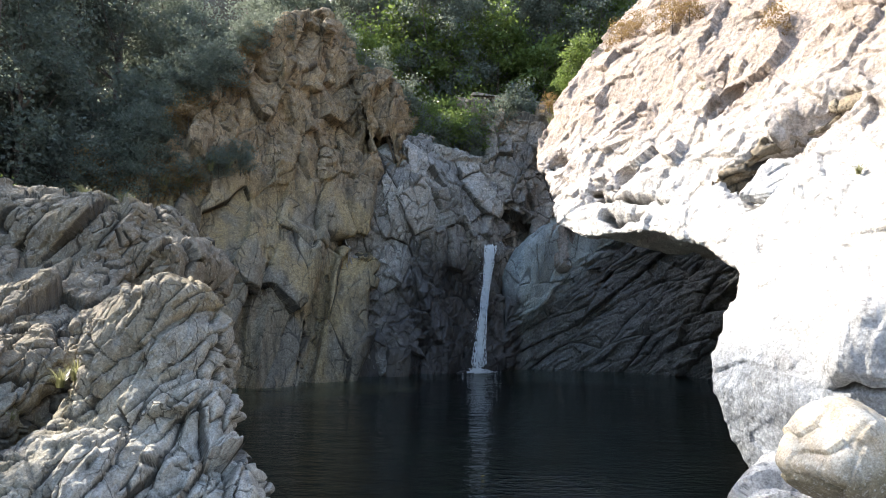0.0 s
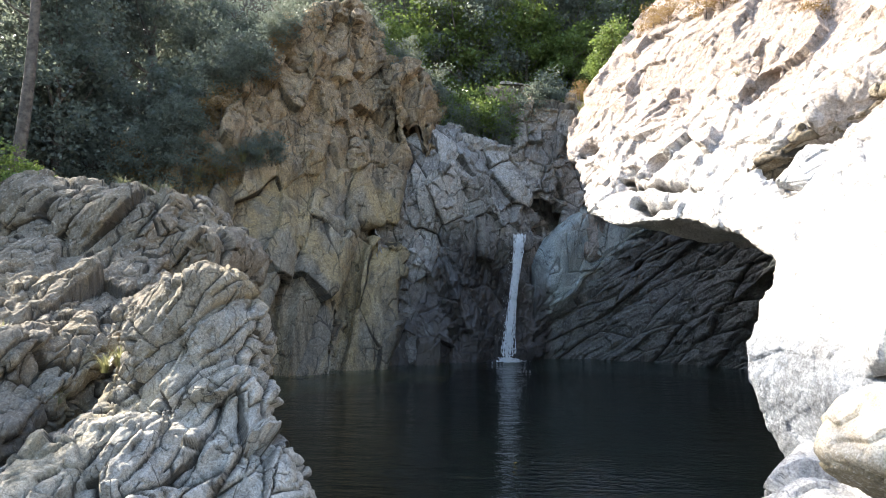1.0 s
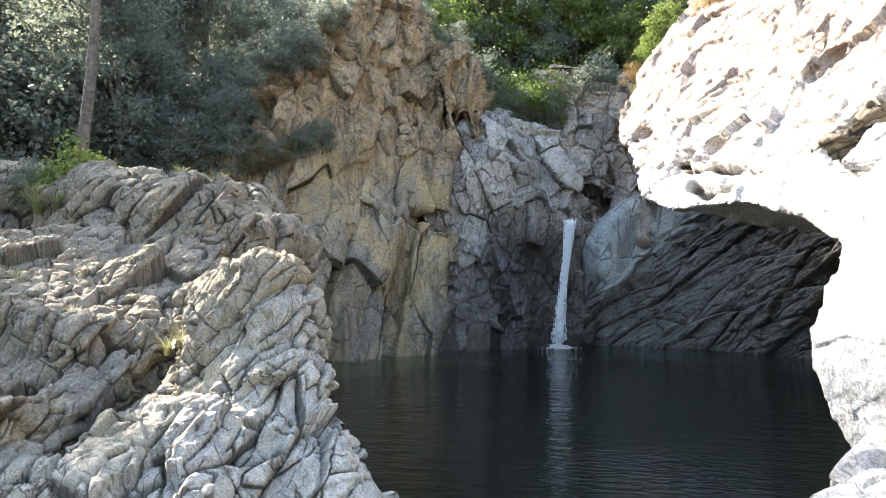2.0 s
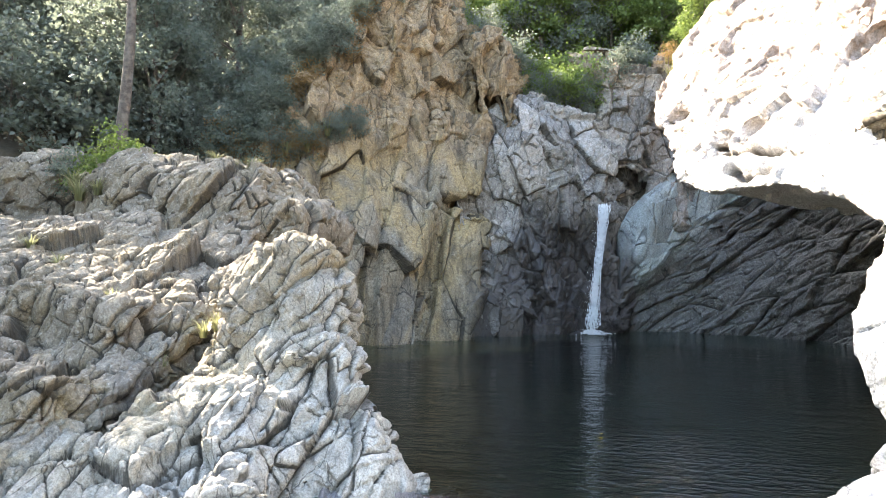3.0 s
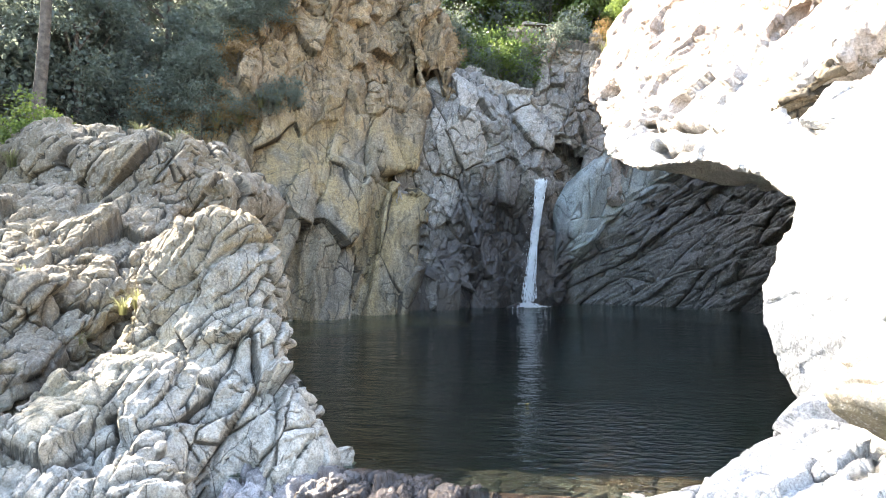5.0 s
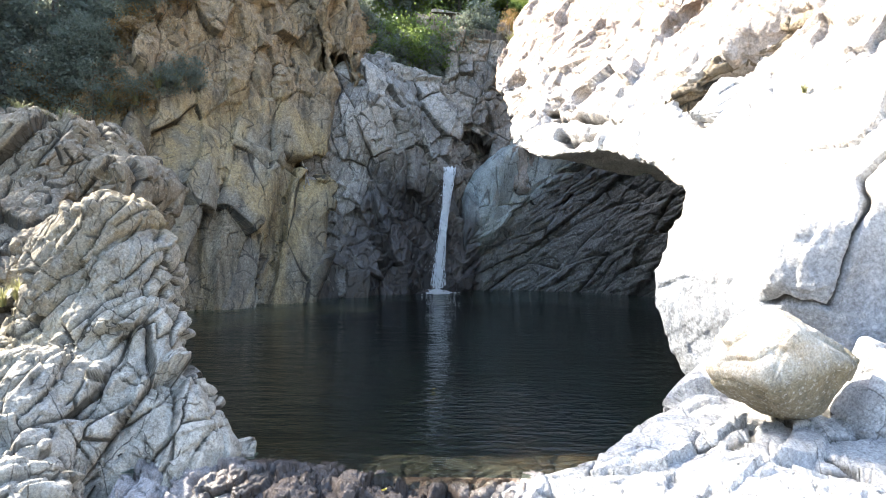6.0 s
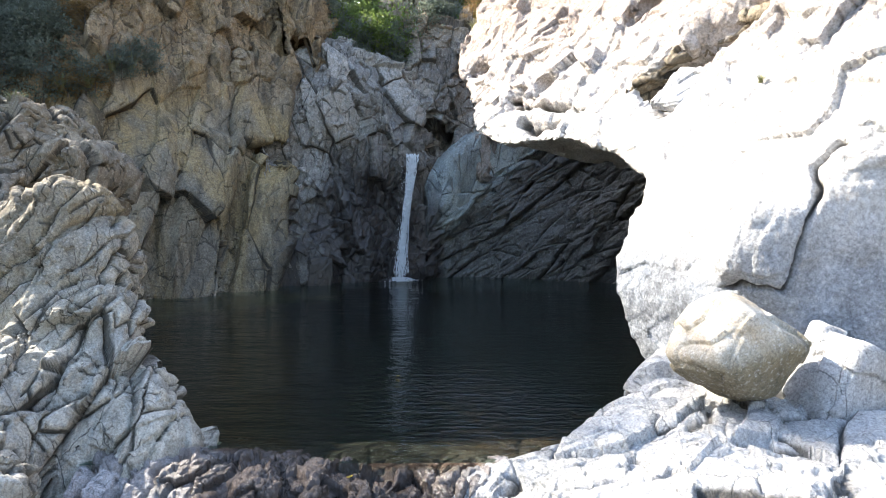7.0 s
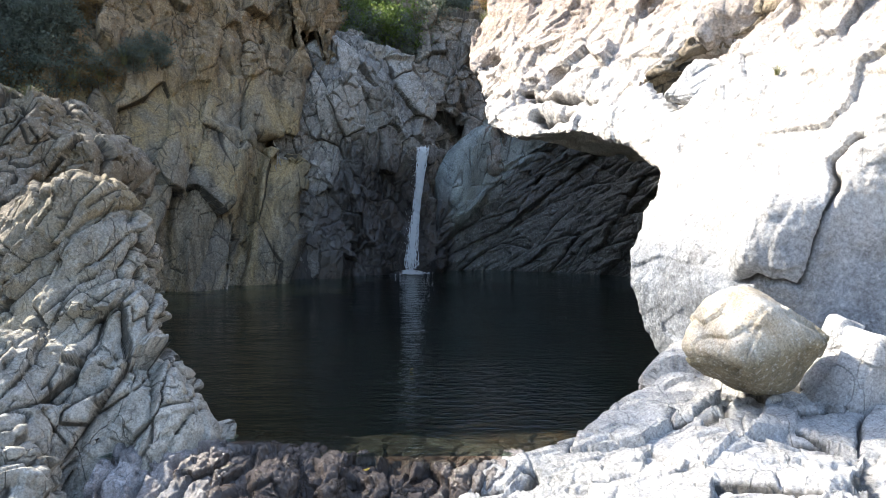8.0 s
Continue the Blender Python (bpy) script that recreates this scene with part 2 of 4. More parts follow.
def rock_material(name, pale, mid, tan, tan_amount=0.5, dip=(0, 0, 0), size=1.0, streaks=0.4, crack=0.8, lichen=0.2, wet=None, tone=0.5, weather_and_shade=(), joint_soil_shade=0.8, wet_rough=0.3, bumpy=1.0, soaked=0.88, speckle=0.5):
    """Jointed stone: blocks of differing tone, ochre patches, dark run-off streaks, hairline cracks and grain. wet:
    centre and radii of a soaked, dark patch. The bands (from level, to level, colour, amount, rise of the level with x
    and, if given, y) hold weathering; some put shade into the colour."""
    n = Nodes(name)
    dipped = n.scaled(1 / size, 1 / size, 1 / size, *dip)
    strata = n.scaled(1.7 / size, 1.0 / size, 0.7 / size, *dip)
    dark = tuple(0.22 * c for c in mid)
    big = n.noise(0.5, 5, 0.62, dipped, 0.8)
    med = n.noise(2.0, 10, 0.7, strata, 0.4)
    grit = n.noise(11, 8, 0.75, dipped)
    fine = n.noise(26, 5, 0.8, dipped)
    col = n.mix(n.ramp(med, (0.36, 0.0), (0.62, 1.0)), mid, pale)
    own = n.add("ShaderNodeAttribute")
    own.attribute_name = "block_tone"
    shade = n.ramp(own.outputs["Fac"], (0.0, tuple(0.42 * c for c in mid)), (0.45, mid), (0.6, tuple(0.5 * (a + b) for a, b in zip(mid, tan))), (1.0, tuple(1.08 * c for c in pale)))
    col = n.mix(tone, col, shade)
    col = n.mix(n.math('MULTIPLY', n.ramp(big, (0.44, 0.0), (0.60, 1.0)), tan_amount), col, tan)
    for band in weather_and_shade:
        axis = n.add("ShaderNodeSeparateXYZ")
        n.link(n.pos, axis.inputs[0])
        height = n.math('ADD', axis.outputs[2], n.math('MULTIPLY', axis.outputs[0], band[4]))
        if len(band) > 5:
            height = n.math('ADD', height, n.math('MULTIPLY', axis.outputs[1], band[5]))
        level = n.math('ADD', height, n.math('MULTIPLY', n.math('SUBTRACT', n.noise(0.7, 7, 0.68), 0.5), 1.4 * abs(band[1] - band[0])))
        in_band = n.math('DIVIDE', n.math('SUBTRACT', level, band[0]), band[1] - band[0])
        col = n.mix(n.math('MULTIPLY', n.ramp(in_band, (0.0, 0.0), (1.0, 1.0)), band[3]), col, n.mix(n.ramp(med, (0.35, 0.0), (0.65, 1.0)), tuple(0.5 * c for c in band[2]), band[2]))
    run = n.noise(2.2, 6, 0.65, n.scaled(1.3, 1.3, 0.12, 0, 6, 0))
    col = n.mix(n.math('MULTIPLY', n.ramp(run, (0.5, 0.0), (0.66, 1.0)), streaks), col, dark)
    spots = n.ramp(grit, (0.54, 0.0), (0.64, 1.0))
    col = n.mix(n.math('MULTIPLY', spots, lichen), col, tuple(min(0.8, 1.45 * c) for c in pale))
    col = n.mix(n.math('MULTIPLY', n.ramp(grit, (0.34, 1.0), (0.45, 0.0)), speckle), col, dark)
    # hairline cracks: a sparse long set, and short ones in patches
    gate = n.noise(0.9, 4, 0.6, dipped)
    va = n.voronoi(0.9, n.warped(n.scaled(1.5 / size, 1.1 / size, 0.45 / size, *dip), 0.9, 0.5))
    vb = n.voronoi(3.2, n.warped(n.scaled(1.3 / size, 1.1 / size, 0.6 / size, dip[0] + 8, dip[1] + 20, dip[2]), 2.0, 0.16))
    ja = n.math('MULTIPLY', n.ramp(va, (0.0, 1.0), (0.013, 0.0)), n.ramp(gate, (0.46, 0.0), (0.54, 1.0)))
    jb = n.math('MULTIPLY', n.ramp(vb, (0.0, 1.0), (0.03, 0.0)), n.ramp(n.noise(1.7, 4, 0.6, dipped), (0.5, 0.0), (0.6, 1.0)))
    lines = n.math('MAXIMUM', ja, n.math('MULTIPLY', jb, 0.75))
    col = n.mix(n.math('MULTIPLY', lines, crack), col, tuple(0.14 * c for c in mid))
    col = n.mix(0.6, col, n.ramp(fine, (0.36, 0.18), (0.64, 0.82)), 'OVERLAY')
    # creases darkened in the colour: soil, and the shade that falls in them
    creases = n.add("ShaderNodeAttribute")
    creases.attribute_name = "soil_shade"
    dark_crease = n.math('MULTIPLY', n.ramp(n.math('ADD', creases.outputs["Fac"], n.math('MULTIPLY', n.math('SUBTRACT', grit, 0.5), 0.5)), (0.3, 0.0), (0.7, 1.0)), joint_soil_shade)
    col = n.mix(dark_crease, col, n.mix(grit, (0.012, 0.011, 0.009), (0.06, 0.052, 0.038)))
    rough = n.ramp(med, (0.2, 0.7), (0.8, 0.92))
    if wet:
        sub = n.add("ShaderNodeVectorMath")
        sub.operation = 'SUBTRACT'
        n.link(n.pos, sub.inputs[0])
        sub.inputs[1].default_value = wet[0]
        div = n.add("ShaderNodeVectorMath")
        div.operation = 'DIVIDE'
        n.link(sub.outputs[0], div.inputs[0])
        div.inputs[1].default_value = wet[1]
        length = n.add("ShaderNodeVectorMath")
        length.operation = 'LENGTH'
        n.link(div.outputs[0], length.inputs[0])
        r = n.math('ADD', length.outputs["Value"], n.math('MULTIPLY', n.noise(1.4, 6, 0.65), 0.9))
        soak = n.ramp(n.math('MULTIPLY', r, 0.5), (0.50, 1.0), (0.74, 0.0))
        drenched = n.mix(n.math('ADD', n.math('MULTIPLY', grit, 0.5), n.math('MULTIPLY', own.outputs["Fac"], 0.4)), (0.008, 0.007, 0.007), (0.085, 0.07, 0.063))
        col = n.mix(n.math('MULTIPLY', soak, soaked), col, drenched)
        rough = n.mix(soak, rough, wet_rough)
    chips = n.add("ShaderNodeTexVoronoi", Scale=5.5)
    n.link(n.warped(strata, 2.0, 0.3), chips.inputs["Vector"])
    relief = n.math('SUBTRACT', n.math('MULTIPLY', med, 0.9), n.math('MULTIPLY', chips.outputs["Distance"], 0.3))
    b = n.bump(relief, 1.0, 0.09 * size * bumpy)
    b = n.bump(n.math('SUBTRACT', n.math('ADD', n.math('MULTIPLY', fine, 0.25), n.math('MULTIPLY', grit, 0.5)), n.math('MULTIPLY', lines, 0.8 * crack)), 1.0, 0.05 * size * bumpy, b)
    return n.finish(col, rough, b)


# pale band by the outlet: washed stone, with its sunlight put into the colour
ROCK_LEFT = rock_material("near_left_stone", (0.46, 0.43, 0.365), (0.22, 0.20, 0.158), (0.37, 0.285, 0.13), 0.7, (0, 28, 0), 0.5, 0.25, 0.7, 0.4, wet=((-4.3, 6.2, 0.5), (0.6, 0.9, 0.6)), soaked=0.6,
                          weather_and_shade=((3.0, 4.6, (0.30, 0.24, 0.165), 0.75, -0.6), (4.5, 3.1, (0.68, 0.65, 0.575), 0.75, -0.8)), tone=0.5)
ROCK_CRAG = rock_material("crag_stone", (0.37, 0.33, 0.255), (0.175, 0.146, 0.105), (0.36, 0.255, 0.11), 0.7, (0, 14, 0), 1.1, 0.65, 0.7, 0.25, bumpy=0.7, tone=0.5, wet=((-2.1, 19.0, 0.6), (1.9, 2.2, 2.8)),
                          weather_and_shade=((4.4, 6.2, (0.38, 0.265, 0.145), 0.85, 0.0),))
ROCK_DOME = rock_material("waterfall_stone", (0.46, 0.445, 0.415), (0.175, 0.165, 0.15), (0.31, 0.24, 0.16), 0.3, (15, -20, 0), 1.0, 0.25, 0.7, 0.3, bumpy=0.8, tone=0.55,
                          wet=((-0.6, 20.0, 0.9), (3.2, 3.0, 3.4)), soaked=0.95, weather_and_shade=((6.9, 7.7, (0.33, 0.25, 0.16), 0.85, 0.0),))
# dark lower band: darker rock, with the cave's shade put into its colour
ROCK_CAVE = rock_material("cave_stone", (0.42, 0.49, 0.49), (0.27, 0.32, 0.32), (0.20, 0.17, 0.11), 0.15, (0, -40, 0), 0.9, 0.15, 0.8, 0.2, bumpy=0.8, tone=0.3, joint_soil_shade=0.6,
                          weather_and_shade=((0.55, 0.0, (0.128, 0.122, 0.11), 0.9, -0.85),), wet=((0.85, 20.4, 1.0), (0.55, 2.0, 2.2)))
# blue-grey band at the wall's foot: skylit shade put into the colour
ROCK_WALL = rock_material("sunlit_stone", (0.62, 0.605, 0.58), (0.46, 0.445, 0.425), (0.48, 0.40, 0.32), 0.25, (0, -36, 15), 0.9, 0.08, 0.15, 0.3, tone=0.12, joint_soil_shade=0.8, bumpy=0.9, speckle=0.3,
                          weather_and_shade=((3.5, 5.8, (0.44, 0.325, 0.25), 0.85, 0.0), (2.3, 1.4, (0.32, 0.35, 0.39), 0.9, 0.0)))
ROCK_LEDGE = rock_material("ledge_stone", (0.36, 0.31, 0.23), (0.20, 0.165, 0.12), (0.30, 0.22, 0.13), 0.5, (0, -38, 0), 0.6, 0.3, 0.8, 0.2)
# grey low band: wet stone, and the shelf's shaded edge painted in
ROCK_SHELF = rock_material("pale_shelf_stone", (0.62, 0.615, 0.60), (0.40, 0.40, 0.40), (0.46, 0.43, 0.37), 0.3, (75, 20, 30), 0.6, 0.06, 0.45, 0.4, bumpy=0.9, tone=0.3, weather_and_shade=((0.30, -0.02, (0.33, 0.34, 0.345), 0.8, 0.0),))
ROCK_WET = rock_material("wet_sill_stone", (0.46, 0.45, 0.45), (0.21, 0.20, 0.195), (0.17, 0.09, 0.04), 0.5, (0, 20, 0), 0.4, 0.3, 0.7, 0.3, weather_and_shade=((-3.42, -3.60, (0.15, 0.055, 0.014), 0.95, 0.0, -0.6),), wet=((-0.5, 5.5, 0), (1.45, 9, 9)), wet_rough=0.05, soaked=0.92)
# olive low band: greenish stone, plus the underside's shade painted in
ROCK_BOULDER = rock_material("boulder_stone", (0.66, 0.63, 0.55), (0.46, 0.435, 0.37), (0.42, 0.27, 0.11), 0.45, (20, 60, 30), 0.4, 0.08, 0.15, 0.4, bumpy=0.7, tone=0.1, weather_and_shade=((0.22, 0.0, (0.22, 0.19, 0.12), 0.95, -0.3),))


def flat_material(name, a, b, scale, rough=0.9, bump=0.03):
    n = Nodes(name)
    k = n.noise(scale, 7, 0.7)
    return n.finish(n.mix(n.ramp(k, (0.35, 0.0), (0.65, 1.0)), a, b), rough, n.bump(n.noise(scale * 4, 6, 0.7), 0.7, bump))


SOIL = flat_material("leaf_litter_soil", (0.05, 0.04, 0.025), (0.12, 0.1, 0.06), 1.2, 0.95, 0.08)
# near-black, standing in for the light that deep water absorbs
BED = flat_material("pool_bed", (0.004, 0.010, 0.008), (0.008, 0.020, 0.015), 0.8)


def water_material(name, wave, strength):
    n = Nodes(name)
    a = n.noise(wave, 3, 0.5, n.scaled(0.6, 1.6, 1))
    b = n.noise(wave * 4.5, 3, 0.5, n.scaled(0.6, 1.7, 1))
    gust = n.ramp(n.noise(0.35, 2, 0.5), (0.3, 0.35), (0.7, 1.0))
    h = n.math('MULTIPLY', n.math('ADD', a, n.math('MULTIPLY', b, 0.4)), gust)
    away = n.add("ShaderNodeVectorMath")
    away.operation = 'DISTANCE'
    n.link(n.pos, away.inputs[0])
    away.inputs[1].default_value = (1.5, 7.6, 0.0)
    eddy = n.ramp(n.math('DIVIDE', away.outputs["Value"], 2.3), (0.1, 1.0), (1.0, 0.0))
    wavelets = n.math('MULTIPLY', n.math('MULTIPLY', n.ramp(n.noise(8.0, 2, 0.5, n.scaled(0.4, 1.3, 1)), (0.45, 0.0), (0.7, 1.0)), eddy), 0.16)
    return n.finish((0.16, 0.30, 0.26), 0.02, n.bump(wavelets, 0.9, 0.2, n.bump(h, strength, 0.2)), IOR=1.33, Transmission_Weight=1.0)


WATER = water_material("pool_water", 2.4, 0.26)



def leaf_material(name, dark, light):
    n = Nodes(name)
    rnd = n.geo.outputs["Random Per Island"]
    col = n.mix(rnd, dark, light)
    through_light = n.add("ShaderNodeBsdfTranslucent")
    n.link(n.mix(0.5, col, tuple(2.0 * c for c in light)), through_light.inputs["Color"])
    n.finish(col, 0.38)
    mixer = n.add("ShaderNodeMixShader", Fac=0.48)
    n.link(n.bsdf.outputs[0], mixer.inputs[1])
    n.link(through_light.outputs[0], mixer.inputs[2])
    n.link(mixer.outputs[0], n.tree.nodes["Material Output"].inputs["Surface"])
    return n.mat


# greyed and lightened: haze over the wood put into the leaf colour
LEAF_DARK = leaf_material("dark_leaf", (0.085, 0.1, 0.078), (0.16, 0.185, 0.14))
LEAF_FRESH = leaf_material("fresh_leaf", (0.065, 0.10, 0.028), (0.16, 0.215, 0.055))
LEAF_DRY = leaf_material("dry_leaf", (0.12, 0.07, 0.03), (0.25, 0.17, 0.07))
GRASS = leaf_material("grass_blade", (0.11, 0.125, 0.05), (0.24, 0.235, 0.12))
LEAF_YELLOW = leaf_material("yellow_leaf", (0.45, 0.34, 0.05), (0.6, 0.5, 0.12))
BARK = flat_material("bark", (0.07, 0.058, 0.048), (0.22, 0.185, 0.15), 9, 0.9, 0.06)
TWIG = flat_material("bare_twig", (0.2, 0.18, 0.16), (0.36, 0.33, 0.3), 6, 0.9, 0.01)
FALL = Nodes("falling_water")
FALL = FALL.finish((0.9, 0.93, 0.95), FALL.ramp(FALL.noise(9, 4, 0.6), (0.3, 0.15), (0.7, 0.5)),
                   FALL.bump(FALL.noise(14, 5, 0.6, FALL.scaled(1, 1, 0.2)), 0.6, 0.03), IOR=1.33)
FOAM = flat_material("foam", (0.86, 0.89, 0.9), (0.93, 0.95, 0.96), 8, 0.5, 0.02)

# ---- pool ----
def sheet(name, x0, x1, y0, y1, nx, ny, fz, material, smooth=True):
    xs, ys = np.linspace(x0, x1, nx), np.linspace(y0, y1, ny)
    gx, gy = np.meshgrid(xs, ys, indexing="ij")
    verts = np.stack([gx.ravel(), gy.ravel(), fz(gx.ravel(), gy.ravel())], 1)
    i = (np.arange(nx - 1)[:, None] * ny + np.arange(ny - 1)[None]).ravel()
    quads = np.stack([i, i + ny, i + ny + 1, i + 1], 1)
    return new(name, quick_mesh(name, verts, quads, material, smooth))


water = sheet("water", -9, 9.5, 5.7, 23.5, 2, 2, lambda x, y: 0 * x, WATER)
water.visible_shadow = False
tagged(water, "still dark green pool water with small ripples", "water", kind="structure")
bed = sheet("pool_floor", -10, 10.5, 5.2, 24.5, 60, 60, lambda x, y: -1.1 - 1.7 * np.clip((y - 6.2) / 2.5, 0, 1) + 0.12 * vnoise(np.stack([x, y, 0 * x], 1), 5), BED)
tagged(bed, "dark rocky pool floor under deep water", "pool floor", kind="structure")


# ---- cliffs ----
SHORE_X = (-12, -7, -5, -4.3, -3.3, -1.7, 0, 1, 2.6, 4.2, 5.4, 6.2, 9)
SHORE_Y = (12.5, 14.3, 16.3, 17.3, 18.5, 19.25, 20.0, 20.9, 21.2, 20.9, 20.3, 19.5, 17)


def crag_field(p):
    x, y, z = p.T
    front = np.interp(x, SHORE_X, SHORE_Y) + 0.26 * z + 0.10 * smax(z - 5.0, 0 * z, 1.0)
    top = np.interp(x, (-14, -9.5, -8.4, -7.7, -7.1, -6.6, -6.0, -5.2, -4.7, -4.3, -4.1, -2.9, -2.5, -2.2, -1.9, -1.5),
                    (3.8, 4.3, 5.0, 5.9, 7.0, 8.3, 9.5, 10.6, 10.9, 10.2, 9.5, 9.2, 8.4, 7.2, 5.6, -4.0))
    d = smax((front - y) * 0.9, (z - top + 0.2 * np.minimum(y - front - 0.5, 3)) * 0.6, 0.3)
    # leaning slabs of the lower face, parted by recesses, and the pale slab above them
    for c, half, turn in (((-5.2, 17.0, 1.3), (0.65, 0.75, 2.7), (-14, 16, 44)), ((-3.95, 18.35, 1.2), (0.6, 0.8, 2.2), (-14, 18, 34)),
                          ((-4.35, 17.75, -0.1), (0.5, 0.75, 0.85), (-14, 28, 34)), ((-3.35, 18.75, 2.7), (0.42, 0.6, 0.6), (-10, 30, 24)),
                          ((-6.4, 16.4, 2.5), (0.5, 0.8, 1.9), (-16, 18, 40))):
        d = smin(d, block(p, c, half, *turn, 0.08), 0.06)
    d = smin(d, block(p, (-3.95, 19.25, 4.75), (0.7, 0.75, 1.2), -16, 4, 25, 0.12), 0.06)
    d = smin(d, block(p, (-6.0, 18.3, 6.6), (0.3, 0.9, 2.1), -14, 16, 24, 0.15), 0.1)
    d = smin(d, block(p, (-5.2, 19.6, 8.2), (0.4, 0.8, 2.2), -14, 10, 20, 0.15), 0.1)
    d = smin(d, block(p, (-3.0, 20.3, 7.2), (0.5, 0.8, 1.5), -10, -8, 14, 0.15), 0.1)
    # the dark cleft between this face and the waterfall's
    d = smax(d, -block(p, (-2.75, 20.0, 5.6), (0.16, 1.2, 1.3), -10, -14, 10, 0.1), 0.15)
    return smax(d, y - front - 2.5, 0.3)


def crag_relief(p):
    high = np.clip((p[:, 2] - 4.6) / 1.4, 0, 1)
    low = 1 - high
    return (0.12 * fbm(p * 0.4, 2, 3)
            + low * blocks(p, (-10, 14, 20), (0.85, 1.0, 2.4), 0.11, 0.24, 0.07, 0.024, 21, 0.25, 0.5, 0.05, mark=low, healed=0.3, tone=True)
            + high * blocks(p, (-10, 10, 10), (0.6, 0.7, 1.3), 0.14, 0.42, 0.08, 0.03, 23, 0.25, 0.7, 0.03, mark=0.7 * high, healed=0.2)
            + blocks(p, (20, 35, 10), (0.3, 0.34, 0.6), 0.015, 0.10, 0.04, 0.022, 37, 0.15, 0.9, mark=0.7, healed=0.55) * (0.55 + 0.45 * high)
            + high * blocks(p, (10, 0, 30), (0.17, 0.18, 0.27), 0.02, 0.30, 0.02, 0.02, 39, 0.1, 1.5, mark=0.3, healed=0.5)
            + (0.02 + 0.05 * high) * ridged(turned(p, 0, 14, 0, 0.5, 0.5, 1.2), 4, 9))


cliff_crag = rock("cliff_crag", crag_field, (-13, 12, -2.5), (-0.6, 26, 11.6), 0.11, crag_relief, ROCK_CRAG, 2,
                  lambda c, n: (n[:, 1] > 0.35) | (c[:, 2] < -0.4) | (c[:, 0] < -9.5) | (n[:, 0] < -0.75))
tagged(cliff_crag, "tall brown jointed rock cliff rising from the pool", "cliff", kind="structure")


def dome_field(p):
    x, y, z = p.T
    front = np.interp(x, SHORE_X, SHORE_Y) + 0.10 * z + 0.22 * smax(z - 3.6, 0 * z, 0.8)
    front = front + 1.3 * np.clip((x - 0.8) / 0.8, 0, 1)
    front = front - 0.75 * np.exp(-((x + 1.8) / 1.0) ** 2 - ((z - 5.0) / 1.5) ** 2)
    front = front + 0.5 * np.exp(-((x + 0.15) / 0.75) ** 2 - ((z - 1.6) / 1.7) ** 4)
    top = np.interp(x, (-4.5, -3.3, -2.9, -2.0, -0.9, 0.3, 1.3, 2.2), (5.4, 6.0, 6.7, 7.15, 6.8, 6.4, 6.9, 7.8))
    d = smax((front - y) * 0.95, (z - top - 0.35 * np.maximum(y - 22.2, 0)) * 0.6, 0.3)
    d = smin(d, block(p, (0.9, 22.6, 6.4), (0.9, 0.9, 1.7), -12, 12, 0, 0.3), 0.2)
    d = smin(d, block(p, (2.3, 23.0, 5.6), (1.1, 1.0, 2.6), -10, 14, 0, 0.3), 0.2)
    # the brown rocks that step back above it
    d = smin(d, block(p, (0.0, 23.3, 7.3), (0.75, 0.9, 1.75), -14, 8, 5, 0.2), 0.15)
    d = smin(d, block(p, (-1.4, 23.5, 6.5), (1.1, 0.9, 1.3), -14, 4, -8, 0.2), 0.2)
    # the stream's gully above the fall
    line = x - 0.3 - 0.55 * (y - 20.2)
    gully = np.abs(line) - 0.2 - 0.3 * np.clip(z - 3.55, 0, 1.2)
    d = smax(d, -smax(smax(gully * 0.6, np.abs(z - 4.05 - 0.12 * (y - 20)) - 0.5, 0.12), 19.4 - y, 0.1), 0.15)
    return smax(d, y - 24.5, 0.3)


def dome_relief(p):
    return (0.10 * fbm(p * 0.45, 2, 3)
            + blocks(p, (0, -18, 10), (0.62, 0.75, 1.05), 0.12, 0.34, 0.07, 0.024, 51, 0.25, 0.7, 0.03, mark=0.8, healed=0.3, tone=True)
            + blocks(p, (10, 30, 0), (0.27, 0.3, 0.45), 0.03, 0.24, 0.03, 0.02, 57, 0.12, 1.2, mark=0.6, healed=0.45)
            + blocks(p, (40, 10, 30), (0.13, 0.14, 0.2), 0.01, 0.16, 0.01, 0.02, 61, 0.08, 2.0, mark=0.3, healed=0.6) + 0.02 * ridged(p * 1.8, 4, 9))


cliff_dome = rock("cliff_waterfall", dome_field, (-3.7, 17, -1.2), (3.6, 25, 9.5), 0.095, dome_relief, ROCK_DOME, 2,
                  lambda c, n: (n[:, 1] > 0.35) | (c[:, 2] < -0.4) | (c[:, 1] > 23.6) | (c[:, 2] > 9))
tagged(cliff_dome, "grey fractured rock face, wet and dark beside the waterfall", "cliff", kind="structure")


def cave_field(p):
    x, y, z = p.T
    front = np.interp(x, SHORE_X, SHORE_Y) + 0.18 * z + 0.75 * smax(z - 4.0 - 0.25 * np.clip(x - 1.5, 0, 4), 0 * z, 0.5)
    front = front - 0.75 * np.exp(-((x - 1.35 - 0.3 * (z - 2.5)) / 0.75) ** 2) * np.clip(z / 2.2, 0, 1)
    front = front + 0.9 * np.exp(-((x - 4.6) / 1.5) ** 2 - ((z - 3.0) / 1.3) ** 2)
    d = smax((front - y) * 0.8, z - 8.2, 0.5)
    return smax(smax(d, (0.62 + 0.95 * smax(z - 3.3, 0 * z, 0.6) - x) * 0.75, 0.35), y - 24.5, 0.3)


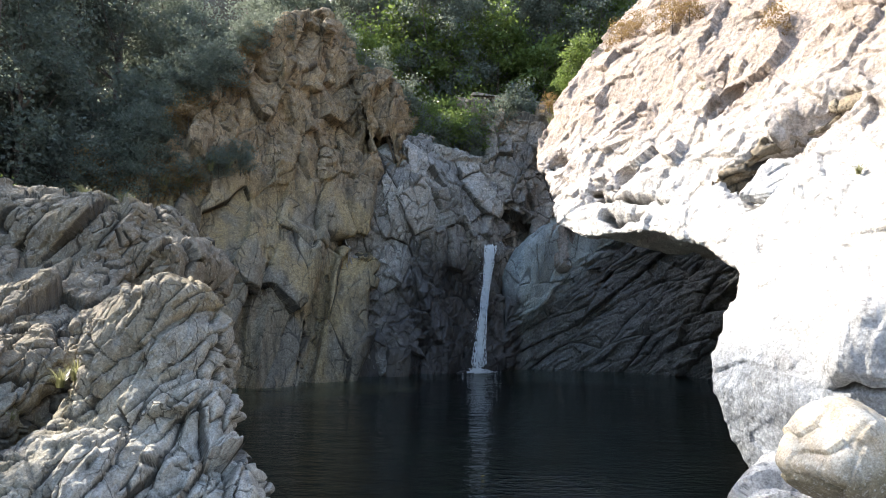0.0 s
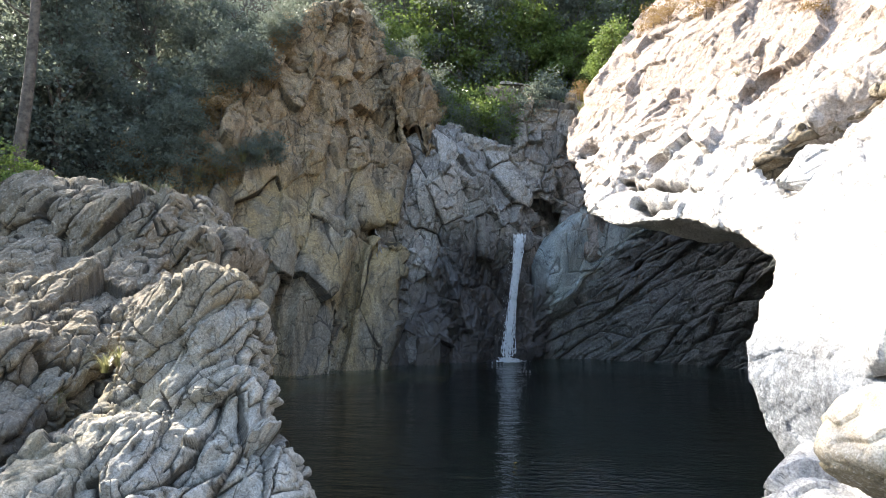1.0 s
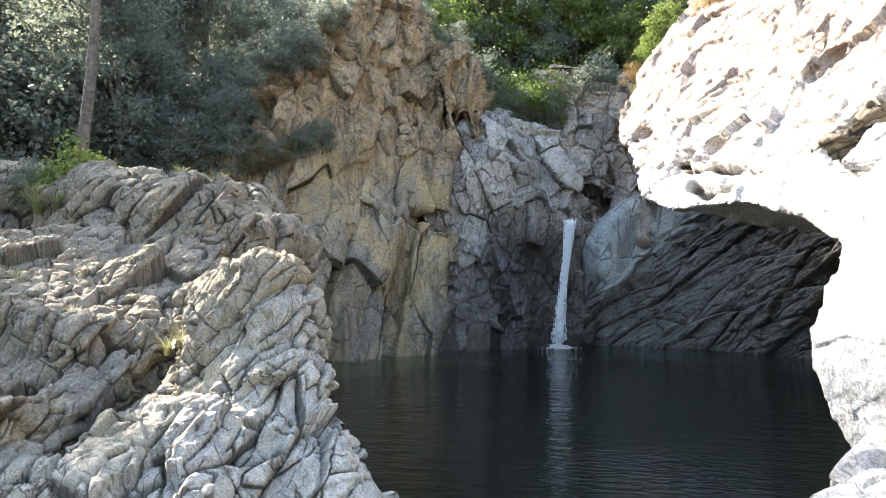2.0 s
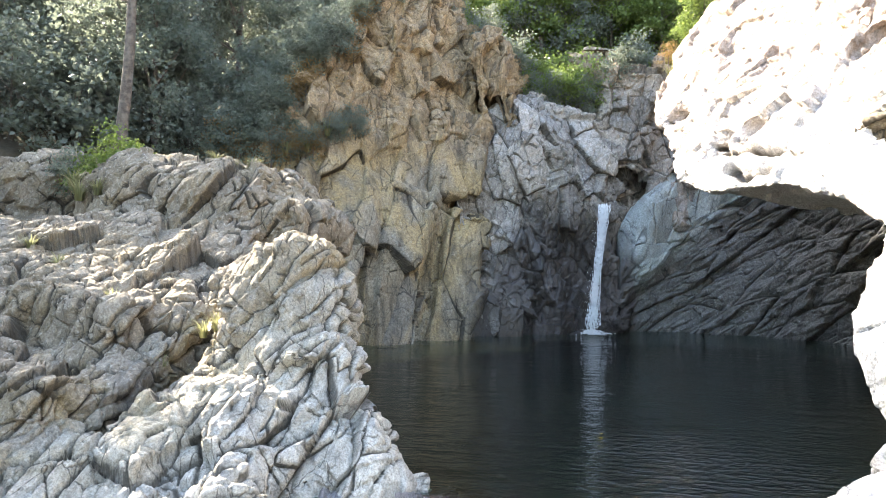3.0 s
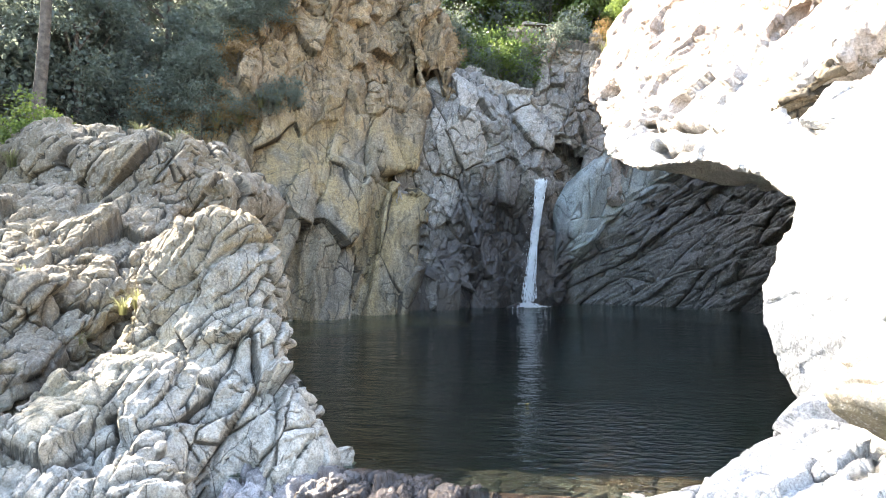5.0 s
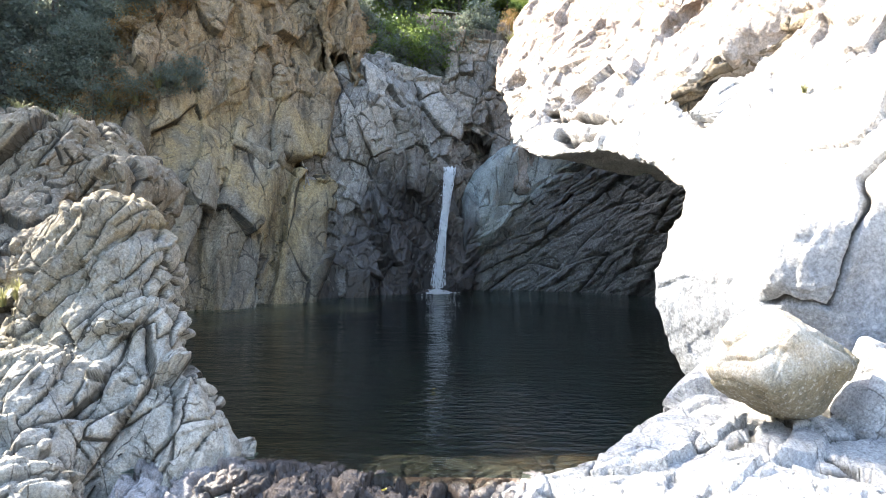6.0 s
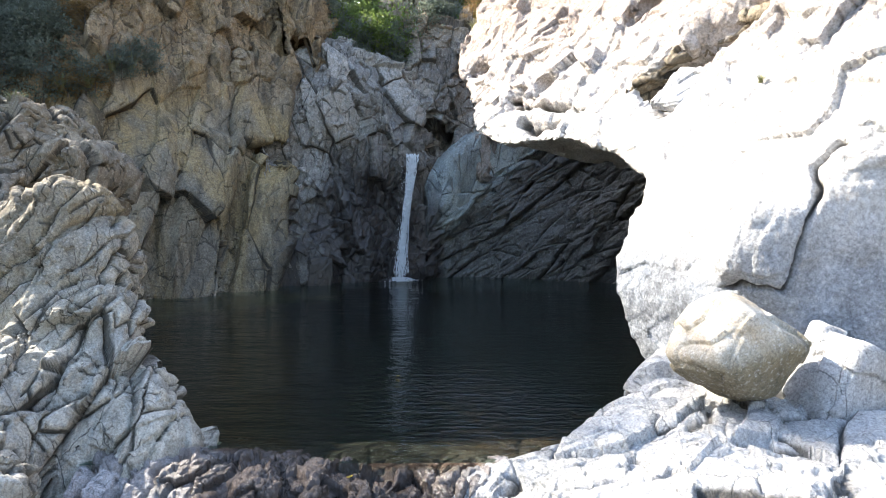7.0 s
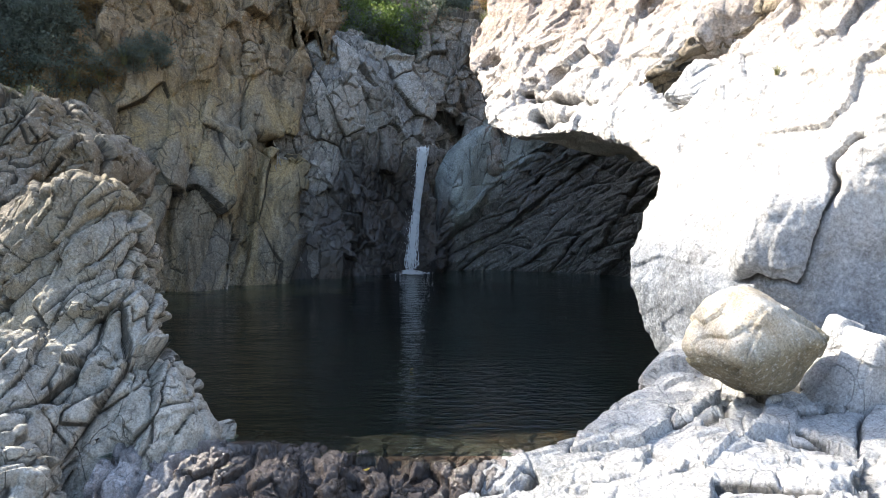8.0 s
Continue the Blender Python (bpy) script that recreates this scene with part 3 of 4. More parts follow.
def cave_relief(p):
    beds = np.clip((0.9 - (p[:, 2] - 0.85 * p[:, 0])) / 0.5, 0, 1)
    return (0.10 * fbm(p * 0.5, 3, 3)
            + beds * blocks(p, (0, -38, 0), (3.2, 2.0, 0.55), 0.11, 0.10, 0.08, 0.03, 81, 0.25, 0.5, 0.05, mark=0.8 * beds, tone=True)
            + beds * blocks(p, (0, -32, 0), (0.9, 0.8, 0.2), 0.03, 0.16, 0.04, 0.025, 83, 0.15, 0.8, mark=0.6 * beds, healed=0.4)
            + (1 - beds) * blocks(p, (0, 20, 0), (0.8, 0.8, 1.1), 0.015, 0.05, 0.06, 0.02, 85, 0.25, 0.8, 0.02, mark=0.9 * (1 - beds), healed=0.4)
            + blocks(p, (30, -30, 0), (0.16, 0.15, 0.11), 0.005, 0.10, 0.01, 0.02, 87, 0.1, 1.5, mark=0.2, healed=0.5) * (0.3 + 0.7 * beds)
            + (0.015 + 0.05 * beds) * ridged(turned(p, 0, -36, 0, 1.4, 0.7, 0.35), 5, 91))


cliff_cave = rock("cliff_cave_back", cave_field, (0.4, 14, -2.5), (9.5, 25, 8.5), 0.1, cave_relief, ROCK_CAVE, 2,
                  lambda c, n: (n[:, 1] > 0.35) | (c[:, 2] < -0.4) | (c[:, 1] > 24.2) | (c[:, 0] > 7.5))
tagged(cliff_cave, "dark slanting layered rock at the back of the cave", "cliff", kind="structure")


NOTCH = ((4.40, 10.40, 3.65), (3.34, 10.2, 3.98), (4.28, 9.45, 4.80), (4.78, 8.6, 4.92), (3.48, 8.98, 3.26))


def wall_field(p):
    x, y, z = p.T
    upper = (1.2 + 0.68 * (z - 5.8) + 0.5 * (17 - y) - x) * 0.76
    upper = upper + 0.06 * np.maximum(z - 7, 0) ** 2 * 0.3
    foot = (2.82 + np.where(z < 1.6, 0.20, 0.16) * np.abs(z - 1.6) ** 1.5 + 0.55 * (8 - y) - x) * 0.85
    side = (6.72 - 0.34 * (x - 3.3) + 0.04 * (z - 1.4) - y) * 0.9
    under = np.interp(y, (4, 7.9, 8.3, 8.75, 9.9, 11, 12.6, 13.6, 14.8, 17), (-9, -9, 0.5, 2.55, 3.0, 3.16, 3.1, 3.4, 4.3, 5.6)) - 0.10 * (x - 3)
    d = smax(upper, foot, 0.3)
    d = smax(d, side, 0.18)
    # the proud block beside the upright crack
    d = smin(d, block(p, (3.72, 6.8, 1.85), (0.42, 0.30, 0.5), -8, 16, -20, 0.24), 0.12)
    d = smax(d, (under - z) * 0.75, 0.18)
    d = smax(d, y - 17.2 - 0.3 * (x - 1.5), 0.5)
    # the broken-out ledge
    d = smax(d, -pit(p, NOTCH[0], NOTCH[1:]), 0.04)
    # pockets near the lip and small holes above
    for c, r, turn in (((2.6, 12.6, 4.45), (0.3, 0.3, 0.16), 0), ((2.1, 13.15, 4.2), (0.45, 0.2, 0.25), 0),
                       ((3.15, 13.0, 5.74), (0.2, 0.13, 0.25), 0), ((3.95, 11.3, 5.5), (0.25, 0.2, 0.3), 20), ((4.15, 11.8, 6.3), (0.2, 0.16, 0.65), 35), ((1.75, 15.4, 5.2), (0.35, 0.4, 0.22), 0)):
        d = smax(d, -ellipsoid(p, c, r, 0, turn, -25), 0.06)
    return smax(d, z - 11.2, 0.3)


def seam(p, points, width, depth, side, where):
    """A narrow crack along a line of the x-z plane (side 0) or the y-z plane (side 1), at the points where it may run."""
    q = p[:, (side, 2)]
    d = np.full(len(p), 9.0)
    bent = q + 0.05 * np.stack([fbm(p * 2.6, 3, 71), fbm(p * 2.6, 3, 75)], 1)
    for a, b in zip(points, points[1:]):
        a, b = np.array(a), np.array(b)
        t = np.clip(((bent - a) @ (b - a)) / ((b - a) @ (b - a)), 0, 1)
        d = np.minimum(d, np.linalg.norm(bent - a - t[:, None] * (b - a), axis=1))
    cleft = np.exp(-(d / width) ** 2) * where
    # the cleft's own shade goes into the colour too
    SOIL_SHADE_MASKS.append(cleft)
    return -depth * cleft


def ledges(p, turn, spacing, drop, seed, share=0.6):
    """Broken beds: each swells towards its lower lip and breaks off there, over a part of its length."""
    q = turned(p, *turn)
    u = q[:, 2] / spacing + 0.5 * vnoise(q * (0.45, 0.45, 0.2), seed) + 0.16 * vnoise(q * (2.2, 2.2, 0.5), seed + 1)
    k = np.floor(u).astype(np.int64)
    f = u - k
    along = np.stack([q[:, 0] * 0.8, q[:, 1] * 0.8, k * 5.3], 1)
    proud = np.clip((vnoise(along, seed + 2) * 0.5 + 0.5 - (1 - share)) / 0.12, 0, 1) * (0.4 + 0.6 * hash01(k, 0 * k, 0 * k, seed))
    # shade below the lip, put into the colour
    SOIL_SHADE_MASKS.append(0.35 * proud * np.exp(-((1 - f) / 0.06) ** 2))
    lip = np.clip(f / 0.3, 0, 1)
    return drop * proud * (1 - f) ** 1.5 * lip * lip * (3 - 2 * lip)


def wall_relief(p):
    rise = np.clip((p[:, 2] - 2.2) / 2.0, 0.05, 1)
    return (0.12 * fbm(p * 0.4, 2, 3)
            + rise * ledges(p, (0, -36, 20), 0.62, 0.17, 131, 0.5)
            + rise * ledges(p, (10, -30, 30), 0.24, 0.07, 135, 0.4)
            + blocks(p, (0, -36, 25), (1.5, 1.1, 0.6), 0.035, 0.14, 0.03, 0.018, 111, 0.2, 0.6, mark=0.4 * rise, healed=0.75, tone=True) * (0.12 + 0.88 * rise)
            + blocks(p, (25, -30, 20), (0.45, 0.4, 0.25), 0.012, 0.16, 0.02, 0.018, 117, 0.1, 1.0, mark=0.4 * rise, healed=0.8) * (0.12 + 0.88 * rise)
            + blocks(p, (0, -36, 10), (0.17, 0.15, 0.10), 0.004, 0.15, 0.0, 0.018, 119, 0.05, 1.6, mark=0.0) * (0.3 + 0.7 * rise)
            + seam(p, ((4.4, 2.86), (4.2, 2.64), (4.06, 2.2), (3.95, 1.84), (3.78, 1.36), (3.44, 1.40)), 0.02, 0.14, 0, p[:, 1] < 7.4)
            + seam(p, ((13.3, 4.22), (12.4, 4.0), (11.4, 3.86)), 0.045, 0.28, 1, p[:, 0] < 4)
            + seam(p, ((12.3, 3.68), (11.8, 3.57), (11.35, 3.62)), 0.06, 0.30, 1, p[:, 0] < 4)
            + seam(p, ((11.3, 3.9), (10.9, 3.78)), 0.025, 0.10, 1, p[:, 0] < 4)
            + (0.014 + 0.02 * rise) * ridged(turned(p, 0, -36, 15, 1.2, 1.0, 0.5), 5, 121) + 0.008 * ridged(p * 4, 3, 9))


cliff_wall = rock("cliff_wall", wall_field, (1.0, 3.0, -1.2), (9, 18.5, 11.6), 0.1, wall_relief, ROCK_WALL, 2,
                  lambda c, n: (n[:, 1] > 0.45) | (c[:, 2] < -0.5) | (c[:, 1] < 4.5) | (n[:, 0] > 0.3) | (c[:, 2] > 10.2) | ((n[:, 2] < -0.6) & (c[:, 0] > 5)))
tagged(cliff_wall, "pale sunlit rock wall overhanging a dark cave", "cliff", kind="structure")

def ledge_field(p):
    """The brown layered underside of the notch's roof, set a little back from the wall's face."""
    apex, c = np.array(NOTCH[0]), [np.array(v) for v in NOTCH[1:]]
    roof = np.full(len(p), -9.0)
    for a, b in ((c[0], c[1]), (c[1], c[2])):
        n = np.cross(a - apex, b - apex)
        n = n / np.linalg.norm(n)
        n = -n if n @ (sum(c) / 4 - apex) > 0 else n
        roof = np.maximum(roof, (p - apex) @ n)
    face = (1.2 + 0.68 * (p[:, 2] - 5.8) + 0.5 * (17 - p[:, 1]) - p[:, 0]) * 0.76
    d = np.maximum(pit(p, NOTCH[0], NOTCH[1:]) - 0.07, -roof - 0.10)
    return smax(d, face + 0.04, 0.03)


def ledge_relief(p):
    return (blocks(p, (0, -38, 40), (0.9, 0.5, 0.16), 0.06, 0.10, 0.05, 0.025, 205, 0.1, 1.0, mark=0.9, tone=True)
            + blocks(p, (0, -38, 40), (0.22, 0.2, 0.10), 0.015, 0.12, 0.02, 0.02, 207, 0.05, 2.0, mark=0.4, healed=0.4) + 0.01 * ridged(p * 5, 3, 5))


ledge = rock("ledge_rock", ledge_field, (3.0, 8.0, 3.0), (5.4, 11.5, 5.4), 0.045, ledge_relief, ROCK_LEDGE, 1)
tagged(ledge, "brown layered rock under the broken ledge", "rock ledge", kind="structure")


slab = rock("ledge_slab", lambda p: block(p, (3.84, 9.3, 3.82), (0.40, 0.24, 0.085), 12, -42, 30, 0.03), (3.2, 8.7, 3.2), (4.5, 9.9, 4.5), 0.03,
            lambda p: 0.03 * fbm(p * 2, 3, 5) + blocks(p, (0, -42, 30), (0.3, 0.25, 0.1), 0.01, 0.15, 0.01, 0.01, 211, 0.05, 2.0, 0.01, mark=0.3, tone=True), ROCK_SHELF, 1)
tagged(slab, "pale flat slab lying in the broken ledge", "rock slab", kind="structure")

# ---- near rocks ----
def left_field(p):
    x, y, z = p.T
    slope = (z - (1.30 - 0.19 * (x + 4.2) + 0.46 * (y - 7))) * 0.85
    slope = smax(slope, (x + 3.5 + 0.5 * (y - 6.6)) * 0.85, 0.3)
    slope = smax(slope, z - 2.75, 0.4)
    d = slope
    # gully between the buttress and the slabs
    d = smax(d, -block(p, (-4.35, 6.9, 1.25), (0.14, 1.8, 0.45), 28, 12, 6, 0.1), 0.16)
    # the recess beside the large block
    d = smax(d, -block(p, (-8.75, 9.0, 2.75), (0.55, 2.2, 0.9), 25, 10, -20, 0.3), 0.25)
    # the buttress by the outlet
    d = smin(d, ellipsoid(p, (-3.5, 7.2, 1.42), (0.78, 0.62, 0.90), 0, 8, 0), 0.12)
    d = smin(d, ellipsoid(p, (-3.1, 6.85, 0.75), (0.72, 0.62, 0.72), 0, 35, 0), 0.1)
    d = smin(d, ellipsoid(p, (-2.68, 6.45, 0.2), (0.8, 0.6, 0.64), 0, 38, 0), 0.1)
    d = smin(d, ellipsoid(p, (-3.3, 6.1, 0.0), (1.15, 0.6, 0.72), 0, 40, 10), 0.15)
    d = smin(d, ellipsoid(p, (-2.25, 6.25, -0.1), (0.42, 0.4, 0.42), 0, 20, 0), 0.08)
    # slabs at the near left
    d = smin(d, block(p, (-5.75, 6.75, 1.05), (0.85, 0.5, 0.62), -12, 8, -6, 0.2), 0.1)
    d = smin(d, block(p, (-5.9, 5.6, 0.35), (1.1, 0.8, 0.65), -25, 10, 0, 0.25), 0.15)
    # the large block behind, and the bank beyond
    d = smin(d, block(p, (-6.85, 10.9, 1.75), (1.75, 1.4, 1.95), 0, 6, -8, 0.65), 0.25)
    d = smin(d, block(p, (-5.35, 10.7, 1.4), (0.75, 0.9, 1.75), 0, 14, -8, 0.4), 0.15)
    d = smin(d, block(p, (-11.6, 11.5, 1.8), (2.4, 1.6, 2.15), 0, 0, 10, 0.8), 0.3)
    return smax(d, -1.5 - z, 0.2)


def left_relief(p):
    near = np.clip((9.0 - p[:, 1]) / 1.0, 0, 1)
    return (0.03 + 0.06 * near + 0.06 * fbm(p * 0.9, 2, 3)
            + blocks(p, (-10, 30, 10), (0.5, 0.75, 1.5), 0.07, 0.20, 0.07, 0.018, 141, 0.14, 0.6, 0.045, healed=0.15, tone=True)
            + near * blocks(p, (-10, 33, 15), (0.17, 0.26, 0.55), 0.02, 0.20, 0.045, 0.013, 147, 0.08, 1.0, 0.032, mark=0.95 * near, healed=0.3)
            + (1 - near) * blocks(p, (10, 40, 0), (0.22, 0.3, 0.42), 0.02, 0.24, 0.04, 0.018, 143, 0.08, 1.0, 0.008, mark=0.9 * (1 - near), healed=0.4)
            + near * blocks(p, (60, -50, 20), (0.3, 0.4, 0.5), 0.012, 0.10, 0.03, 0.012, 149, 0.08, 1.0, 0.008, mark=0.8 * near, healed=0.5)
            + blocks(p, (30, 10, 30), (0.08, 0.09, 0.14), 0.003, 0.20, 0.008, 0.010, 153, 0.04, 2.0, mark=0.4, healed=0.6)
            + 0.012 * ridged(turned(p, 0, 32, 0, 0.5, 0.5, 1.0), 4, 151))


rock_left = rock("rock_outcrop", left_field, (-14, 3.0, -1.2), (-1.2, 14, 4.6), 0.07, left_relief, ROCK_LEFT, 2,
                 lambda c, n: (n[:, 1] > 0.5) | (c[:, 2] < -0.4) | (c[:, 0] < -10.5) | (c[:, 1] > 12.3) | (c[:, 1] < 3.6) | (c[:, 0] + c[:, 1] < -1.2))
tagged(rock_left, "grey weathered rock outcrop with deep joints beside the pool", "rock outcrop", kind="structure")


def shelf_field(p):
    x, y, z = p.T
    top = np.interp(x, (0.3, 0.8, 1.4, 1.85, 2.3, 2.75, 4.5), (-0.15, -0.05, 0.09, 0.17, 0.27, 0.43, 0.45)) + 0.05 * (y - 5.5)
    edge = np.interp(x, (-0.4, 0.9, 1.4, 1.9, 2.5, 3.2), (5.6, 5.75, 6.0, 6.4, 6.95, 8.0))
    d = smax((z - top) * 0.8, (y - edge) * 0.8, 0.2)
    d = smax(d, (0.35 - x - 0.35 * (5.5 - y)) * 0.8, 0.2)
    return d


def shelf_relief(p):
    return (0.05 * fbm(p * 0.9, 2, 3)
            + blocks(p, (20, 15, 40), (0.9, 0.7, 0.6), 0.035, 0.10, 0.07, 0.018, 171, 0.2, 0.8, 0.04, mark=0.9, healed=0.4, tone=True)
            + blocks(p, (30, 20, 20), (0.3, 0.26, 0.3), 0.012, 0.14, 0.03, 0.014, 177, 0.12, 1.3, 0.012, mark=0.4, healed=0.65)
            + blocks(p, (10, 40, 60), (0.11, 0.10, 0.12), 0.003, 0.12, 0.008, 0.01, 183, 0.05, 2.0, mark=0.3, healed=0.6) + 0.016 * ridged(p * 1.6, 5, 181))


shelf = rock("rock_shelf", shelf_field, (-1.6, 1.5, -1.0), (6.5, 8.6, 1.1), 0.05, shelf_relief, ROCK_SHELF, 2, lambda c, n: (c[:, 1] < 3.4) | (c[:, 2] < -0.5))
tagged(shelf, "pale broken rock shelf along the pool's outlet", "rock shelf", kind="structure")


def sill_field(p):
    x, y, z = p.T
    top = np.interp(y, (1.0, 3.0, 4.4, 5.2, 5.7, 6.0, 6.4, 7.2), (-0.85, -0.8, -0.6, -0.22, 0.02, -0.03, -0.15, -1.2))
    top = top - 0.07 * np.exp(-((x - 0.15) / 0.5) ** 2) + 0.06 * np.exp(-((x + 1.5) / 0.4) ** 2)
    d = (z - top) * 0.85
    # rounded lumps along the lip
    for c, r in (((-1.62, 5.62, -0.1), (0.34, 0.34, 0.22)), ((-1.08, 5.5, -0.12), (0.26, 0.36, 0.20)), ((-0.62, 5.45, -0.14), (0.2, 0.3, 0.18)),
                 ((-0.15, 5.4, -0.16), (0.24, 0.3, 0.16)), ((0.72, 5.5, -0.16), (0.4, 0.3, 0.2)), ((-1.35, 5.1, -0.3), (0.4, 0.35, 0.25))):
        d = smin(d, ellipsoid(p, c, r), 0.05)
    return smax(smax(d, x - 2.2, 0.2), -2.8 - x, 0.2)


def sill_relief(p):
    dry = np.clip((6.0 - p[:, 1]) / 0.2, 0.35, 1)
    return 0.05 * fbm(p * 1.2, 3, 3) + dry * (blocks(p, (-35, 12, -10), (0.17, 0.3, 0.34), 0.035, 0.25, 0.06, 0.02, 191, 0.12, 1.4, 0.035, mark=0.7, healed=0.15, tone=True)
            + blocks(p, (-20, 10, 0), (0.06, 0.09, 0.08), 0.008, 0.22, 0.012, 0.012, 193, 0.04, 2.5, 0.008, mark=0.3, healed=0.3) + 0.014 * ridged(p * 5, 3, 197))


sill = rock("outlet_sill", sill_field, (-2.6, 1.0, -1.2), (2.0, 7.6, 0.5), 0.05, sill_relief, ROCK_WET, 2, lambda c, n: (c[:, 1] < 4.0) | (c[:, 1] > 6.9) | (c[:, 2] < -1.0))
tagged(sill, "wet brown rock sill where the pool spills out", "rock sill", kind="structure")


def boulder_field(p):
    c = np.array((3.06, 5.85, 0.96))
    q = p - c
    d = ellipsoid(p, c, (0.66, 0.55, 0.5), 0, 10, 0)
    for nx, ny, nz, off in ((0.5, -0.2, 0.85, 0.37), (-0.8, -0.2, 0.55, 0.44), (-0.55, -0.3, -0.8, 0.40), (0.25, -0.8, -0.5, 0.40), (0.8, -0.3, -0.55, 0.46), (-0.1, -0.95, 0.2, 0.46), (0.1, 0.0, -1.0, 0.43)):
        d = smax(d, (nx * q[:, 0] + ny * q[:, 1] + nz * q[:, 2]) / math.sqrt(nx * nx + ny * ny + nz * nz) - off, 0.07)
    return d


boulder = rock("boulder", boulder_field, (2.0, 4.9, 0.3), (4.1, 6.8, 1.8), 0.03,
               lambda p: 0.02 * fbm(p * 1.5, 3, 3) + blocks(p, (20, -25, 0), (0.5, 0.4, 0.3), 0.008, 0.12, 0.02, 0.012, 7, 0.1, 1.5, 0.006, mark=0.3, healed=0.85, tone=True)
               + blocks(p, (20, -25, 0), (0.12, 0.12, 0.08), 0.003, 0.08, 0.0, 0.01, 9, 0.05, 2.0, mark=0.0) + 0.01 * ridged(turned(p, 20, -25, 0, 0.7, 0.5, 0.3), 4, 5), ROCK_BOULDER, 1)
tagged(boulder, "rounded pale boulder with rusty stain on the shelf", "boulder")


def stone_field(p):
    d = block(p, (4.22, 6.05, 0.62), (0.42, 0.36, 0.52), 0, 26, 10, 0.14)
    return smax(d, (p - np.array((4.2, 6.0, 1.02))) @ np.array((0.42, -0.1, 0.9)), 0.08)


stone = rock("boulder", stone_field, (3.2, 5.2, -0.2), (5.2, 7.0, 1.7), 0.03,
             lambda p: 0.03 * fbm(p * 1.5, 3, 13) + blocks(p, (0, 20, 0), (0.45, 0.4, 0.35), 0.006, 0.12, 0.015, 0.012, 15, 0.1, 1.5, 0.01, mark=0.4, healed=0.7, tone=True) + 0.01 * ridged(p * 4, 3, 18), ROCK_SHELF, 1)
tagged(stone, "white angular boulder leaning beside the larger one", "boulder")


# ---- hillside and stream bed round the pool ----
def ground_z(x, y):
    rim_x = np.interp(y, (-40, 0, 3, 8, 12, 16, 20, 24), (-5, -6, -7, -9.5, -11, -9.6, -8, -5))
    rim_y = np.interp(x, SHORE_X, SHORE_Y) + 3.4
    out = np.maximum(rim_x - x, np.maximum(y - rim_y, (x - 8.4) * (y > 4)))
    rise = np.clip(out / 1.2, 0, 1)
    rise = rise * rise * (3 - 2 * rise)
    hill = 3.3 + 0.5 * np.maximum(0, -10.5 - x) + 0.30 * np.clip(y - 12, 0, 11) + 0.85 * np.maximum(0, y - 24) + 0.45 * np.maximum(0, x - 8)
    hill = hill + 0.5 * vnoise(np.stack([x * 0.3, y * 0.3, 0 * x], 1), 3) + 0.15 * vnoise(np.stack([x, y, 0 * x], 1), 4)
    floor = np.interp(y, (-40, -5, 1.2, 2.6, 4.5, 7), (2.0, 0.8, 0.5, -0.9, -1.0, -3.2)) + np.where(y < 4, 0.6 * np.maximum(0, np.abs(x) - 3), 0)
    return floor * (1 - rise) + np.maximum(hill, floor) * rise


def spread(a, b, mid, n):
    u = np.linspace(-1, 1, n)
    w = 0.35 * u + 0.65 * u ** 3
    return np.where(w < 0, mid + w * (mid - a), mid + w * (b - mid))


gx, gy = np.meshgrid(spread(-75, 75, -2, 240), spread(-60, 95, 16, 240), indexing="ij")
hv = np.stack([gx.ravel(), gy.ravel(), ground_z(gx.ravel(), gy.ravel())], 1)
hi = (np.arange(239)[:, None] * 240 + np.arange(239)[None]).ravel()
hillside = new("ground", quick_mesh("ground", hv, np.stack([hi, hi + 240, hi + 241, hi + 1], 1), SOIL))
tagged(hillside, "steep forest floor of dark soil and leaf litter", "ground", kind="structure")


# ---- plants ----
def ground_at(x, y):
    return float(ground_z(np.array([float(x)]), np.array([float(y)]))[0])


def tube(points, radii, sides=7):
    """Tapered round limb along a line of points."""
    pts = np.array(points, float)
    verts, quads = [], []
    for k, (q, r) in enumerate(zip(pts, radii)):
        d = pts[min(k + 1, len(pts) - 1)] - pts[max(k - 1, 0)]
        d /= np.linalg.norm(d)
        a = np.cross(d, (0.31, 0.9, 0.2))
        a /= np.linalg.norm(a)
        b = np.cross(d, a)
        for s in range(sides):
            w = 2 * math.pi * s / sides
            verts.append(q + r * (math.cos(w) * a + math.sin(w) * b))
    for k in range(len(pts) - 1):
        for s in range(sides):
            t = (s + 1) % sides
            quads.append((k * sides + s, k * sides + t, (k + 1) * sides + t, (k + 1) * sides + s))
    return np.array(verts), np.array(quads)


def merged(pieces):
    verts, faces, n = [], [], 0
    for v, f in pieces:
        verts.append(v)
        faces.append(f + n)
        n += len(v)
    return np.concatenate(verts), np.concatenate(faces)


def leaf_mesh(centres, size, rs, broad=0.45, up=0.25):
    """One small pointed leaf at each centre."""
    n = len(centres)
    a = rs.normal(size=(n, 3))
    a[:, 2] = a[:, 2] * 0.7 + up
    a /= np.linalg.norm(a, axis=1)[:, None]
    b = np.cross(a, rs.normal(size=(n, 3)))
    b /= np.linalg.norm(b, axis=1)[:, None]
    s = (size * rs.uniform(0.6, 1.4, n))[:, None]
    c = np.cross(a, b) * 0.15
    verts = np.stack([centres, centres + s * (0.5 * a + broad * b + c), centres + s * a, centres + s * (0.5 * a - broad * b + c)], 1).reshape(-1, 3)
    return verts, np.arange(4 * n).reshape(-1, 4)


